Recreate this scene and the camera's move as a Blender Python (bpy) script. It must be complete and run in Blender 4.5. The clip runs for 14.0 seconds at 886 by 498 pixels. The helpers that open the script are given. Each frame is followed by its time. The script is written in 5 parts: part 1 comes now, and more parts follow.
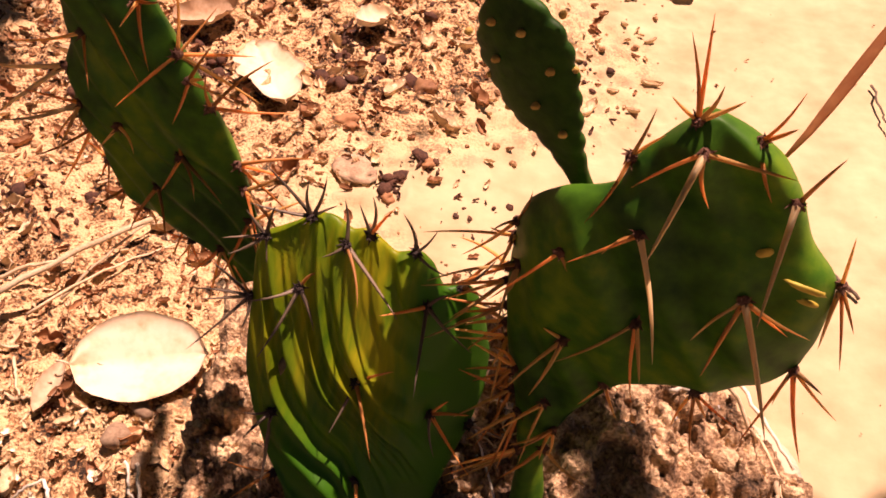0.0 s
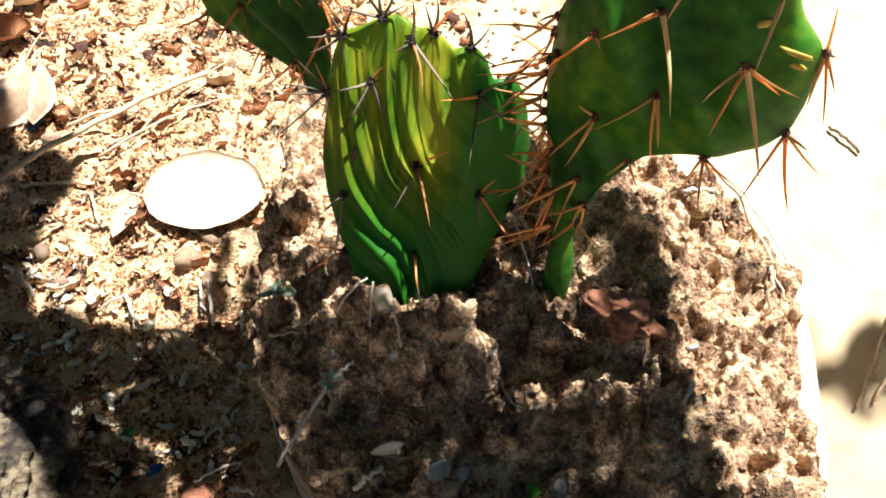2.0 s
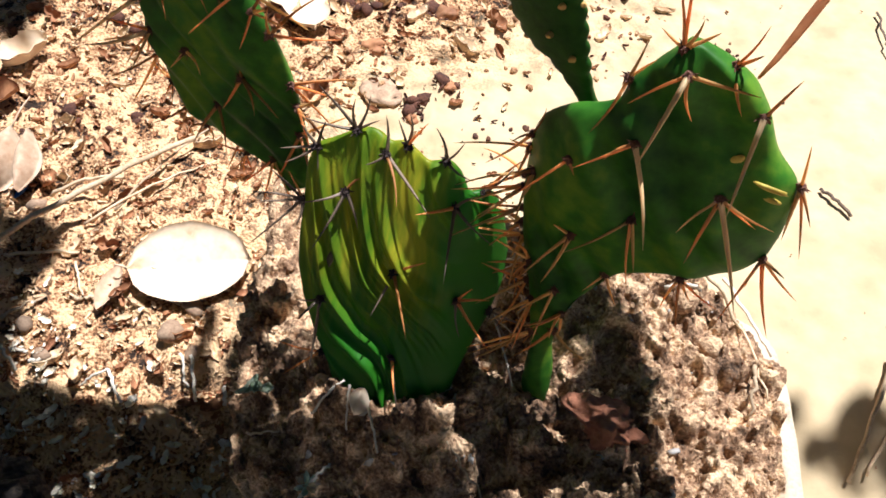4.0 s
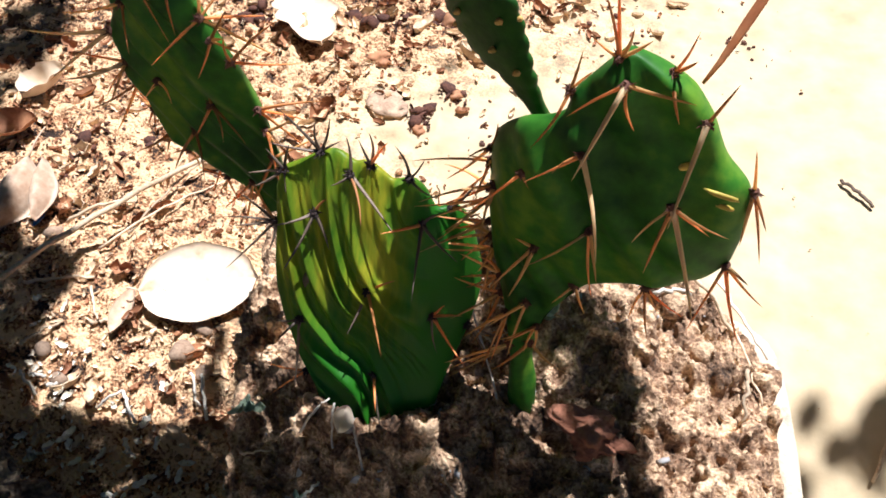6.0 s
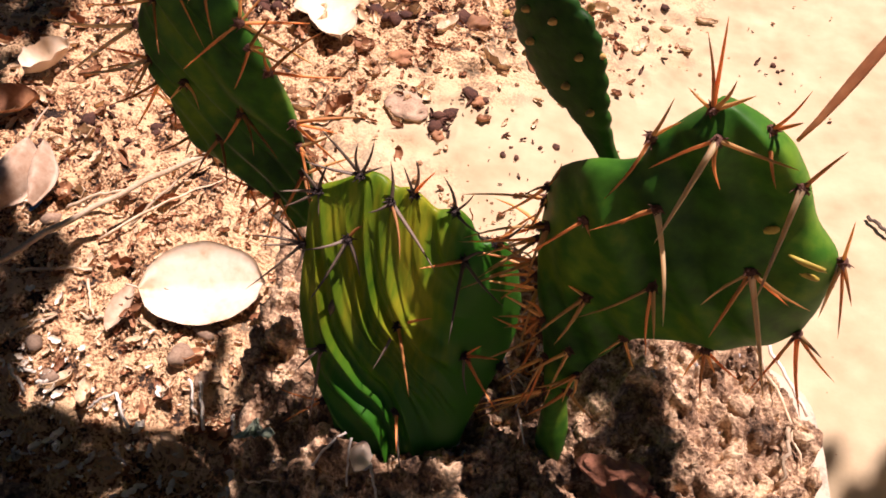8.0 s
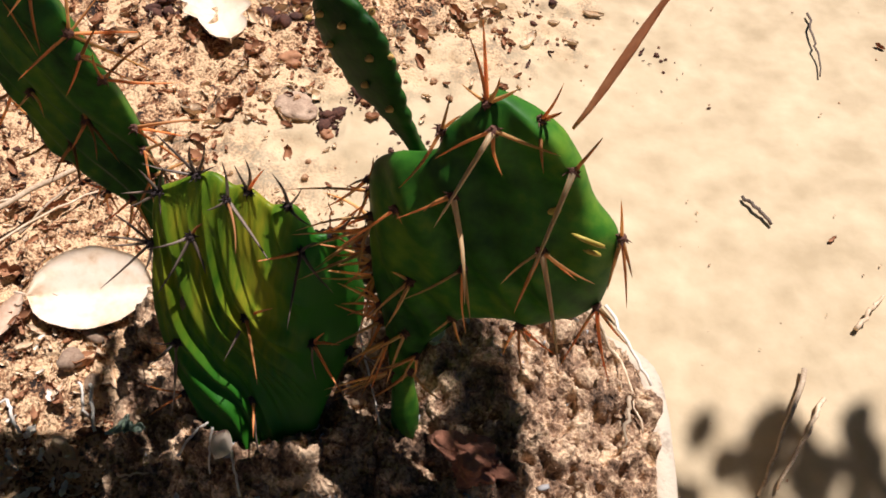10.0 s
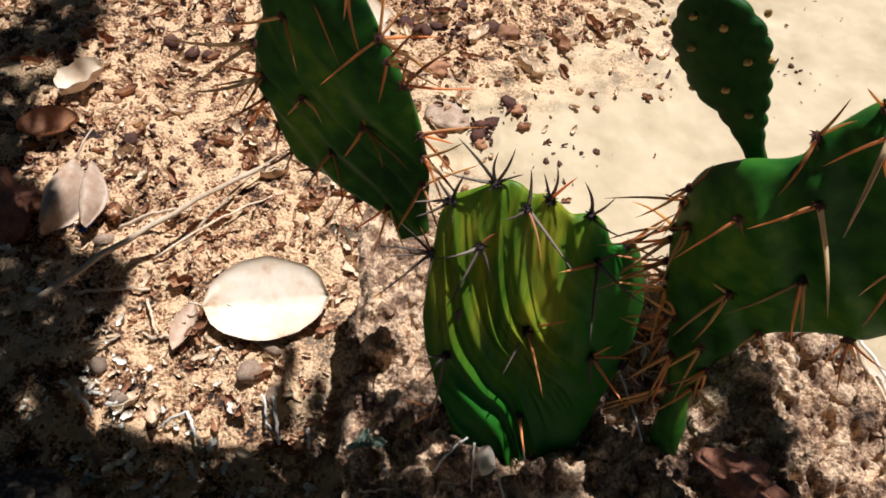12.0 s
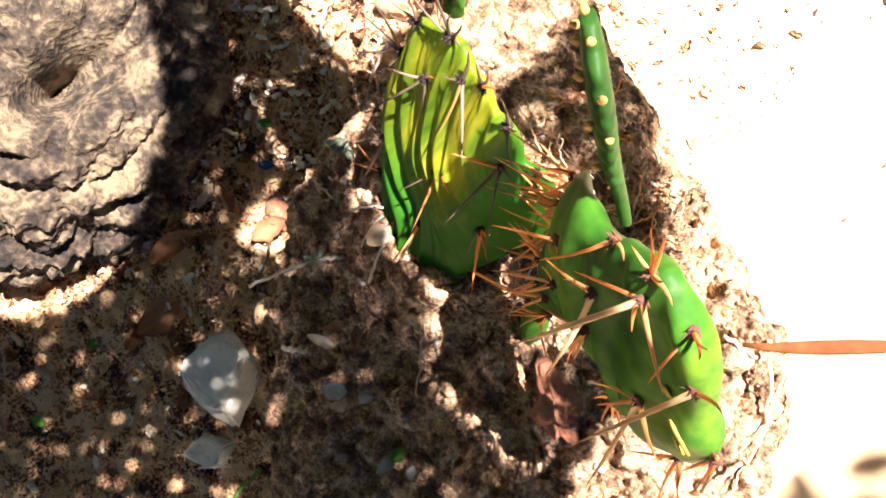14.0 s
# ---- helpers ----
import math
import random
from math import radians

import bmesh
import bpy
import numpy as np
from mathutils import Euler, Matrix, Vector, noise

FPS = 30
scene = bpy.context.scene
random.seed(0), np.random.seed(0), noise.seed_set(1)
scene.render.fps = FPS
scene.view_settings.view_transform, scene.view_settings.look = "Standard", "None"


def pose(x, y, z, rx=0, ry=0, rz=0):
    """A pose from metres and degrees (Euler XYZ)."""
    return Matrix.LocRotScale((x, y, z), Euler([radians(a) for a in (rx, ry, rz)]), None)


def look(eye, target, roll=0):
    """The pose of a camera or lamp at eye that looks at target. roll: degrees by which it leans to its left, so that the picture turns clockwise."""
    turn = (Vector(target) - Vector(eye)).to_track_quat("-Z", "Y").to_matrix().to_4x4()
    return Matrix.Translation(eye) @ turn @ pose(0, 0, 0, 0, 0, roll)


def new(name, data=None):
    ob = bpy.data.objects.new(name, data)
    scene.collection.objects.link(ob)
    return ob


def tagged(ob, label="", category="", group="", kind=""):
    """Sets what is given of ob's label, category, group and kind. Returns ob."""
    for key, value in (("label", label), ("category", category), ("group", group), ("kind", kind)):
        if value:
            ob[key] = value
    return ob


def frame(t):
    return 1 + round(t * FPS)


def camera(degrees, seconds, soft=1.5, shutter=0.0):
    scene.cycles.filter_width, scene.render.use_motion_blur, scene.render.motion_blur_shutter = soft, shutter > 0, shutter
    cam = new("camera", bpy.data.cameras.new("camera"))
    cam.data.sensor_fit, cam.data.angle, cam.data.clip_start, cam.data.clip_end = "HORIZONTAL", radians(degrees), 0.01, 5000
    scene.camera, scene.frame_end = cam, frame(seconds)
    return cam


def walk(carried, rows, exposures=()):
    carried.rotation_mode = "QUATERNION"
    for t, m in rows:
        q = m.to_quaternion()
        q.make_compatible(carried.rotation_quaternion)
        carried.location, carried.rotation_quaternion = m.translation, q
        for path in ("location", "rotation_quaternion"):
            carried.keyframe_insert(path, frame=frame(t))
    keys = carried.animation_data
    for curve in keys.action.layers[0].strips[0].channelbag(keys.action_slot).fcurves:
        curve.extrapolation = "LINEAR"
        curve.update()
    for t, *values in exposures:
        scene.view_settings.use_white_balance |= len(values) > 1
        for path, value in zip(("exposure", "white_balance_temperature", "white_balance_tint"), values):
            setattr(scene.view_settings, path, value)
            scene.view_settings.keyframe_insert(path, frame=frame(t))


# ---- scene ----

cam = camera(52.4, 14.0, soft=1.7)
PATH = [
    (0.0, 0.0173, 0.0880, 0.6644, 40.74, 0.07, 2.20),
    (0.2, 0.0160, 0.0900, 0.6710, 43.11, -0.14, 2.96),
    (0.5, 0.0087, 0.0815, 0.6738, 43.27, 0.20, 3.59),
    (1.0, -0.0200, 0.0201, 0.6899, 40.16, -0.34, 5.42),
    (1.5, -0.0190, -0.0173, 0.6856, 36.40, -0.51, 4.16),
    (2.0, 0.0007, -0.0129, 0.6861, 35.26, 0.54, 2.78),
    (2.5, 0.0189, 0.0016, 0.6958, 35.05, 0.70, 2.76),
    (3.0, 0.0175, 0.0221, 0.7117, 36.16, 0.33, 3.32),
    (3.5, 0.0128, 0.0335, 0.7131, 36.46, 0.51, 3.18),
    (3.7, 0.0119, 0.0351, 0.7114, 36.35, 0.54, 3.10),
    (5.8, 0.0554, 0.0316, 0.7210, 35.01, 2.78, 3.20),
    (6.0, 0.0593, 0.0440, 0.7140, 36.21, 4.81, 3.19),
    (6.5, 0.0612, 0.0660, 0.7120, 34.44, 3.98, 4.53),
    (7.0, 0.0499, 0.0726, 0.7139, 35.66, 3.34, 4.52),
    (7.2, 0.0448, 0.0702, 0.7145, 35.88, 3.29, 5.03),
    (9.3, 0.0100, 0.1056, 0.6800, 33.82, -0.72, 5.09),
    (9.5, 0.0419, 0.1009, 0.6930, 33.63, -0.05, 4.46),
    (10.0, 0.0868, 0.0675, 0.7215, 35.21, 0.60, 1.80),
    (10.5, 0.0759, 0.0160, 0.7644, 38.94, 1.91, 3.81),
    (11.0, 0.0231, 0.0134, 0.7484, 38.63, 0.23, 4.29),
    (11.5, -0.0291, 0.0464, 0.7196, 36.77, 0.45, 2.91),
    (12.0, -0.0592, 0.0689, 0.7122, 36.04, 1.13, 2.50),
    (12.5, -0.0183, 0.1281, 0.7013, 30.08, 1.91, 5.08),
    (12.7, -0.0082, 0.1377, 0.7543, 23.86, 0.80, 6.68),
    (13.0, 0.0181, 0.1399, 0.8091, 21.02, 1.61, 11.67),
    (13.2, 0.0600, 0.1646, 0.8019, 18.59, 4.07, 20.32),
    (13.5, 0.1099, 0.2040, 0.8031, 13.99, 6.19, 32.13),
    (13.7, 0.1217, 0.2234, 0.7949, 12.92, 6.73, 37.67),
    (13.8, 0.1240, 0.2340, 0.7740, 12.95, 7.60, 38.80),
    (14.0, 0.1080, 0.2662, 0.7550, 11.35, 7.95, 43.90),
]
EXPOSURES = [
    (0.0, 0.65, 7700, 50), (0.5, 0.2, 8400, 35), (1.0, 0.35, 8400, 32), (1.3, 0.55, 7300, 20), (1.5, 0.9, 5250, 9), (2.0, 1.55, 5350, 8), (2.5, 1.85, 5450, 9), (3.0, 1.3, 5300, 10), (3.5, 0.9, 5250, 12),
    (6.0, 1.0, 5050, 13), (7.2, 0.6, 5050, 16), (9.3, 0.75, 8000, 66), (9.7, 0.75, 7600, 58), (10.0, 0.4, 5400, 18), (10.5, 0.4, 5050, 12), (12.1, 0.35, 5050, 12),
    (12.4, 0.6, 8000, 52), (13.0, 0.9, 6900, 52), (13.2, 0.95, 6200, 30), (13.4, 1.6, 5800, 19), (14.0, 2.25, 5850, 21)]
walk(cam, [(t, pose(*p)) for t, *p in PATH], EXPOSURES)

# ---- light ----
SUN = Vector((0.24, 0.28, 0.93)).normalized()
world = bpy.data.worlds.new("sky")
scene.world = world
world.use_nodes = True
wn = world.node_tree.nodes
sky = wn.new("ShaderNodeTexSky")
sky.sky_type, sky.sun_disc, sky.ozone_density, sky.dust_density = "NISHITA", False, 5.0, 0.2
sky.sun_elevation, sky.sun_rotation = math.asin(SUN.z), math.atan2(SUN.x, SUN.y)
wn["Background"].inputs["Strength"].default_value = 0.012
world.node_tree.links.new(sky.outputs[0], wn["Background"].inputs["Color"])
sun = new("sun", bpy.data.lights.new("sun", "SUN"))
sun.data.energy, sun.data.angle, sun.data.color = 5.0, radians(0.53), (1.0, 0.87, 0.71)
sun.matrix_world = look(SUN * 5, (0, 0, 0))

# ---- value noise on arrays ----
def lattice(ix, iy, seed):
    n = (ix.astype(np.int64) * 374761393 + iy.astype(np.int64) * 668265263 + seed * 69069) & 0xFFFFFFFF
    n = ((n ^ (n >> 13)) * 1274126177) & 0xFFFFFFFF
    return ((n ^ (n >> 16)) & 0xFFFF) / 65535.0


def vnoise(x, y, seed=0):
    ix, iy = np.floor(x), np.floor(y)
    fx, fy = x - ix, y - iy
    fx, fy = fx * fx * (3 - 2 * fx), fy * fy * (3 - 2 * fy)
    a, b = lattice(ix, iy, seed), lattice(ix + 1, iy, seed)
    c, d = lattice(ix, iy + 1, seed), lattice(ix + 1, iy + 1, seed)
    return (a + (b - a) * fx) * (1 - fy) + (c + (d - c) * fx) * fy - 0.5


def fbm(x, y, octaves=4, seed=0):
    out, amp = 0, 1.0
    for k in range(octaves):
        out = out + amp * vnoise(x * 2 ** k, y * 2 ** k, seed + k * 7)
        amp *= 0.5
    return out


def smooth(v):
    q = np.clip(v, 0, 1)
    return q * q * (3 - 2 * q)


# ---- materials ----
def material(name, colours, scale=40.0, rough=0.85, bump=0.3, fine=8.0, bump_scale=1.0, spread=(0.3, 0.7), metal=0.0, coat=0.0, vary=0.0, stretch=(1, 1, 1), glow=0.0, turn=0, shine=0.5):
    """A two-scale noise surface: colours run from the hollows to the crests of a coarse noise that a fine one breaks up."""
    m = bpy.data.materials.new(name)
    m.use_nodes = True
    t = m.node_tree
    n, l = t.nodes, t.links
    bsdf = n["Principled BSDF"]
    coord = n.new("ShaderNodeTexCoord")
    mapping = n.new("ShaderNodeMapping")
    mapping.inputs["Scale"].default_value = stretch
    mapping.inputs["Rotation"].default_value = (0, 0, radians(turn))
    mapping.inputs["Location"].default_value = (3.37, 7.71, 5.13)
    l.new(coord.outputs["Object"], mapping.inputs["Vector"])
    coarse, grain = n.new("ShaderNodeTexNoise"), n.new("ShaderNodeTexNoise")
    coarse.inputs["Scale"].default_value, coarse.inputs["Detail"].default_value = scale, 6
    grain.inputs["Scale"].default_value, grain.inputs["Detail"].default_value = scale * fine, 4
    for tex in (coarse, grain):
        l.new(mapping.outputs[0], tex.inputs["Vector"])
    mix = n.new("ShaderNodeMath")
    mix.operation = "MULTIPLY_ADD"
    mix.inputs[1].default_value = 0.4
    sub = n.new("ShaderNodeMath")
    sub.operation = "MULTIPLY_ADD"
    sub.inputs[1].default_value, sub.inputs[2].default_value = 0.7, -0.05
    l.new(coarse.outputs["Fac"], sub.inputs[0])
    l.new(grain.outputs["Fac"], mix.inputs[0])
    l.new(sub.outputs[0], mix.inputs[2])
    ramp = n.new("ShaderNodeValToRGB")
    e = ramp.color_ramp.elements
    while len(e) < len(colours):
        e.new(0.5)
    for k, c in enumerate(colours):
        e[k].position = spread[0] + (spread[1] - spread[0]) * k / max(1, len(colours) - 1)
        e[k].color = (*c, 1)
    l.new(mix.outputs[0], ramp.inputs["Fac"])
    out = ramp.outputs["Color"]
    if vary:
        info, hsv = n.new("ShaderNodeObjectInfo"), n.new("ShaderNodeHueSaturation")
        span = n.new("ShaderNodeMapRange")
        span.inputs["To Min"].default_value, span.inputs["To Max"].default_value = 1 - vary, 1 + vary
        l.new(info.outputs["Random"], span.inputs["Value"])
        l.new(span.outputs[0], hsv.inputs["Value"])
        l.new(out, hsv.inputs["Color"])
        out = hsv.outputs["Color"]
    l.new(out, bsdf.inputs["Base Color"])
    bsdf.inputs["Roughness"].default_value, bsdf.inputs["Metallic"].default_value = rough, metal
    bsdf.inputs["Coat Weight"].default_value = coat
    bsdf.inputs["Specular IOR Level"].default_value = shine
    if glow:
        thin, blend = n.new("ShaderNodeBsdfTranslucent"), n.new("ShaderNodeMixShader")
        blend.inputs[0].default_value = glow
        l.new(out, thin.inputs["Color"])
        l.new(bsdf.outputs[0], blend.inputs[1])
        l.new(thin.outputs[0], blend.inputs[2])
        l.new(blend.outputs[0], n["Material Output"].inputs["Surface"])
    b = n.new("ShaderNodeBump")
    b.inputs["Strength"].default_value, b.inputs["Distance"].default_value = bump, 0.004 * bump_scale
    l.new(mix.outputs[0], b.inputs["Height"])
    l.new(b.outputs[0], bsdf.inputs["Normal"])
    return m


def ground_material():
    """Littered brown earth that turns into pale trodden sand towards +x."""
    m = material("earth_and_sand", [(0.030, 0.017, 0.010), (0.40, 0.20, 0.085), (0.86, 0.58, 0.31)], 40, 0.95, 1.0, 8, 3.2, (0.385, 0.53))
    t = m.node_tree
    n, l = t.nodes, t.links
    bsdf = n["Principled BSDF"]
    earth = bsdf.inputs["Base Color"].links[0].from_socket
    coord, split = n["Texture Coordinate"], n.new("ShaderNodeSeparateXYZ")
    l.new(coord.outputs["Object"], split.inputs[0])
    patch, fine = n.new("ShaderNodeTexNoise"), n.new("ShaderNodeTexNoise")
    patch.inputs["Scale"].default_value, patch.inputs["Detail"].default_value = 9, 5
    fine.inputs["Scale"].default_value, fine.inputs["Detail"].default_value = 22, 12
    for tex in (patch, fine):
        l.new(coord.outputs["Object"], tex.inputs["Vector"])
    add = n.new("ShaderNodeMath")
    add.operation = "MULTIPLY_ADD"
    add.inputs[1].default_value = 0.45
    l.new(patch.outputs["Fac"], add.inputs[0])
    back, lean = n.new("ShaderNodeMapRange"), n.new("ShaderNodeMath")
    back.inputs["From Min"].default_value, back.inputs["From Max"].default_value = 0.70, 0.92
    back.inputs["To Min"].default_value, back.inputs["To Max"].default_value = 0.0, -0.27
    lean.operation = "ADD"
    l.new(split.outputs["Y"], back.inputs["Value"])
    l.new(split.outputs["X"], lean.inputs[0])
    front, sides = n.new("ShaderNodeMapRange"), n.new("ShaderNodeMath")
    front.inputs["From Min"].default_value, front.inputs["From Max"].default_value = 0.24, 0.08
    front.inputs["To Min"].default_value, front.inputs["To Max"].default_value = 0.0, -0.22
    l.new(split.outputs["Y"], front.inputs["Value"])
    sides.operation = "ADD"
    l.new(back.outputs[0], sides.inputs[0])
    l.new(front.outputs[0], sides.inputs[1])
    l.new(sides.outputs[0], lean.inputs[1])
    l.new(lean.outputs[0], add.inputs[2])
    step = n.new("ShaderNodeMapRange")
    step.inputs["From Min"].default_value, step.inputs["From Max"].default_value = -0.02, 0.20
    l.new(add.outputs[0], step.inputs["Value"])
    pale = n.new("ShaderNodeValToRGB")
    e = pale.color_ramp.elements
    e[0].position, e[0].color = 0.30, (0.45, 0.345, 0.195, 1)
    e[1].position, e[1].color = 0.75, (0.64, 0.51, 0.31, 1)
    l.new(fine.outputs["Fac"], pale.inputs["Fac"])
    mix = n.new("ShaderNodeMix")
    mix.data_type = "RGBA"
    l.new(step.outputs[0], mix.inputs["Factor"])
    l.new(earth, mix.inputs[6])
    l.new(pale.outputs[0], mix.inputs[7])
    relief = n.new("ShaderNodeMapRange")
    relief.inputs["To Min"].default_value, relief.inputs["To Max"].default_value = 1.0, 0.05
    l.new(step.outputs[0], relief.inputs["Value"])
    l.new(relief.outputs[0], n["Bump"].inputs["Strength"])
    l.new(mix.outputs[2], bsdf.inputs["Base Color"])
    return m


SAND = ground_material()
SOIL = material("potting_soil", [(0.050, 0.030, 0.018), (0.31, 0.185, 0.100), (0.85, 0.61, 0.365)], 62, 0.95, 1.0, 7, 2.0, (0.32, 0.62))
EARTH = material("crumbly_brown_earth", [(0.10, 0.045, 0.020), (0.40, 0.21, 0.095), (0.70, 0.46, 0.25)], 60, 0.95, 1.0, 6, 2.0, (0.32, 0.66))
CRUMB = material("dark_hollow_crumbs", [(0.030, 0.014, 0.012), (0.16, 0.065, 0.035)], 70, 0.95, 0.8, 6, 1.0)
CLAY = material("red_clay_crumbs", [(0.22, 0.08, 0.04), (0.45, 0.2, 0.11)], 60, 0.95, 0.8, 6, 1.0)
POTM = material("weathered_cement_pot", [(0.26, 0.20, 0.14), (0.60, 0.50, 0.36)], 35, 0.9, 0.6, 9, 0.8, (0.28, 0.52))
# limestone tones lowered: the rock's partial shade is put into its colour
ROCK = material("shade_toned_limestone", [(0.016, 0.012, 0.009), (0.065, 0.048, 0.030), (0.20, 0.155, 0.092)], 30, 0.92, 1.0, 6, 2.5, (0.37, 0.58))
PALE = material("pale_stone", [(0.36, 0.35, 0.33), (0.58, 0.55, 0.50)], 45, 0.85, 0.5, 6, 0.6, vary=0.25)
CHALK = material("chalky_stone", [(0.52, 0.52, 0.44), (0.80, 0.80, 0.70)], 40, 0.85, 0.5, 6, 0.6, (0.3, 0.6))
PEBBLE = material("mixed_pebbles", [(0.20, 0.12, 0.07), (0.52, 0.38, 0.25)], 90, 0.9, 0.4, 5, 0.4, vary=0.5)
GREEN = material("wrinkled_cactus_skin", [(0.040, 0.15, 0.006), (0.20, 0.32, 0.010), (0.50, 0.47, 0.016)], 38, 0.45, 0.35, 5, 0.6, (0.34, 0.66), shine=0.4, stretch=(1.3, 0.22, 0.3), turn=24, glow=0.45)


def yellowing(m):
    """The shrivelled middle has yellowed, the fleshy side is still plain green."""
    n, l = m.node_tree.nodes, m.node_tree.links
    bsdf = n["Principled BSDF"]
    old = bsdf.inputs["Base Color"].links[0].from_socket
    split, grain, add, span, mix = n.new("ShaderNodeSeparateXYZ"), n.new("ShaderNodeTexNoise"), n.new("ShaderNodeMath"), n.new("ShaderNodeMapRange"), n.new("ShaderNodeMix")
    l.new(n["Texture Coordinate"].outputs["Object"], split.inputs[0])
    l.new(n["Texture Coordinate"].outputs["Object"], grain.inputs["Vector"])
    grain.inputs["Scale"].default_value = 28
    add.operation = "MULTIPLY_ADD"
    add.inputs[1].default_value = 0.05
    l.new(grain.outputs["Fac"], add.inputs[0])
    l.new(split.outputs["X"], add.inputs[2])
    span.inputs["From Min"].default_value, span.inputs["From Max"].default_value = 0.005, 0.030
    foot, worst = n.new("ShaderNodeMath"), n.new("ShaderNodeMath")
    foot.operation, worst.operation = "MULTIPLY_ADD", "MAXIMUM"
    foot.inputs[1].default_value, foot.inputs[2].default_value = -0.45, 0.046
    l.new(split.outputs["Y"], foot.inputs[0])
    l.new(add.outputs[0], worst.inputs[0])
    l.new(foot.outputs[0], worst.inputs[1])
    l.new(worst.outputs[0], span.inputs["Value"])
    mix.data_type = "RGBA"
    mix.inputs[7].default_value = (0.040, 0.21, 0.008, 1)
    l.new(span.outputs[0], mix.inputs["Factor"])
    l.new(old, mix.inputs[6])
    for link in list(old.links):
        if link.to_node != mix:
            l.new(mix.outputs[2], link.to_socket)


yellowing(GREEN)
DARK = material("dark_cactus_skin", [(0.010, 0.058, 0.006), (0.042, 0.155, 0.010), (0.16, 0.29, 0.016)], 17, 0.5, 0.3, 6, 0.6, (0.36, 0.70), shine=0.2, glow=0.05)
YOUNG = material("young_cactus_skin", [(0.008, 0.045, 0.006), (0.028, 0.10, 0.010)], 50, 0.55, 0.4, 5, 0.5, (0.35, 0.65), shine=0.2, glow=0.1)
SPINE = material("straw_spine", [(0.84, 0.42, 0.11), (0.95, 0.66, 0.26)], 120, 0.5, 0.1, 3, 0.2, vary=0.4, glow=0.4)
BROWN = material("red_brown_spine", [(0.74, 0.26, 0.06), (0.88, 0.46, 0.14)], 120, 0.5, 0.1, 3, 0.2, vary=0.4, glow=0.4)
BONE = material("pale_spine", [(0.86, 0.58, 0.26), (0.95, 0.78, 0.46)], 120, 0.5, 0.1, 3, 0.2, vary=0.2, glow=0.4)
GREY = material("grey_spine", [(0.06, 0.042, 0.03), (0.26, 0.19, 0.13)], 120, 0.55, 0.1, 3, 0.2, vary=0.5)
FELT = material("dark_areole_felt", [(0.015, 0.010, 0.010), (0.07, 0.045, 0.04)], 300, 0.95, 0.4, 3, 0.4)
RUST = material("brown_areole_felt", [(0.06, 0.025, 0.02), (0.22, 0.1, 0.06)], 300, 0.95, 0.4, 3, 0.4)
BUD = material("yellow_leaf_bud", [(0.48, 0.24, 0.05), (0.66, 0.46, 0.12)], 200, 0.6, 0.3, 3, 0.4)
STREAK = material("yellow_streak", [(0.42, 0.3, 0.03), (0.6, 0.5, 0.08)], 150, 0.6, 0.3, 3, 0.3)
LEAF = material("bleached_dry_leaf", [(0.50, 0.28, 0.13), (0.76, 0.58, 0.38), (0.84, 0.70, 0.52)], 22, 0.7, 0.35, 6, 0.4, (0.25, 0.55))
TAN = material("tan_dry_leaf", [(0.42, 0.25, 0.14), (0.68, 0.52, 0.36)], 30, 0.7, 0.4, 6, 0.5, (0.3, 0.6), vary=0.15)
LEAFB = material("brown_dry_leaf", [(0.22, 0.085, 0.036), (0.50, 0.25, 0.11)], 40, 0.75, 0.4, 6, 0.5, vary=0.35)
STRAW = material("dry_straw", [(0.46, 0.32, 0.18), (0.76, 0.60, 0.40)], 120, 0.8, 0.3, 4, 0.3, vary=0.3)
CHAFF = material("pale_chaff", [(0.60, 0.54, 0.42), (0.84, 0.78, 0.66)], 150, 0.85, 0.3, 4, 0.3, vary=0.25)
BLADE = material("dry_grass_blade", [(0.50, 0.20, 0.08), (0.78, 0.44, 0.20)], 60, 0.7, 0.3, 4, 0.3, stretch=(1, 1, 0.2), glow=0.5)
GRASS = material("green_leaf", [(0.05, 0.16, 0.015), (0.12, 0.32, 0.03)], 60, 0.5, 0.2, 4, 0.3)
MOSS = material("grey_green_lichen", [(0.25, 0.33, 0.22), (0.5, 0.58, 0.42)], 200, 0.9, 0.5, 4, 0.5)
BLUE = material("blue_plastic", [(0.02, 0.1, 0.35), (0.04, 0.2, 0.5)], 80, 0.4, 0.1)
BARK = material("tree_bark", [(0.08, 0.055, 0.04), (0.2, 0.15, 0.11)], 30, 0.9, 0.8, 5, 3)
FOLIAGE = material("shade_tree_foliage", [(0.03, 0.08, 0.015), (0.07, 0.15, 0.03)], 20, 0.6, 0.2)


# ---- mesh helpers ----
def mesh_of(name, verts, faces, mats, flat=False):
    me = bpy.data.meshes.new(name)
    me.from_pydata([tuple(v) for v in verts], [], [tuple(f) for f in faces])
    for m in (mats if isinstance(mats, (list, tuple)) else [mats]):
        me.materials.append(m)
    me.update()
    if not flat:
        me.polygons.foreach_set("use_smooth", [True] * len(me.polygons))
    return me


def thing(name, me, label, category, group="", kind="", m=None):
    ob = tagged(new(name, me), label, category, group, kind)
    if m is not None:
        ob.matrix_world = m
    return ob


def piece(name, me, parent, m=None, label=""):
    ob = tagged(new(name, me), label)
    ob.parent = parent
    if m is not None:
        ob.matrix_local = m
    return ob


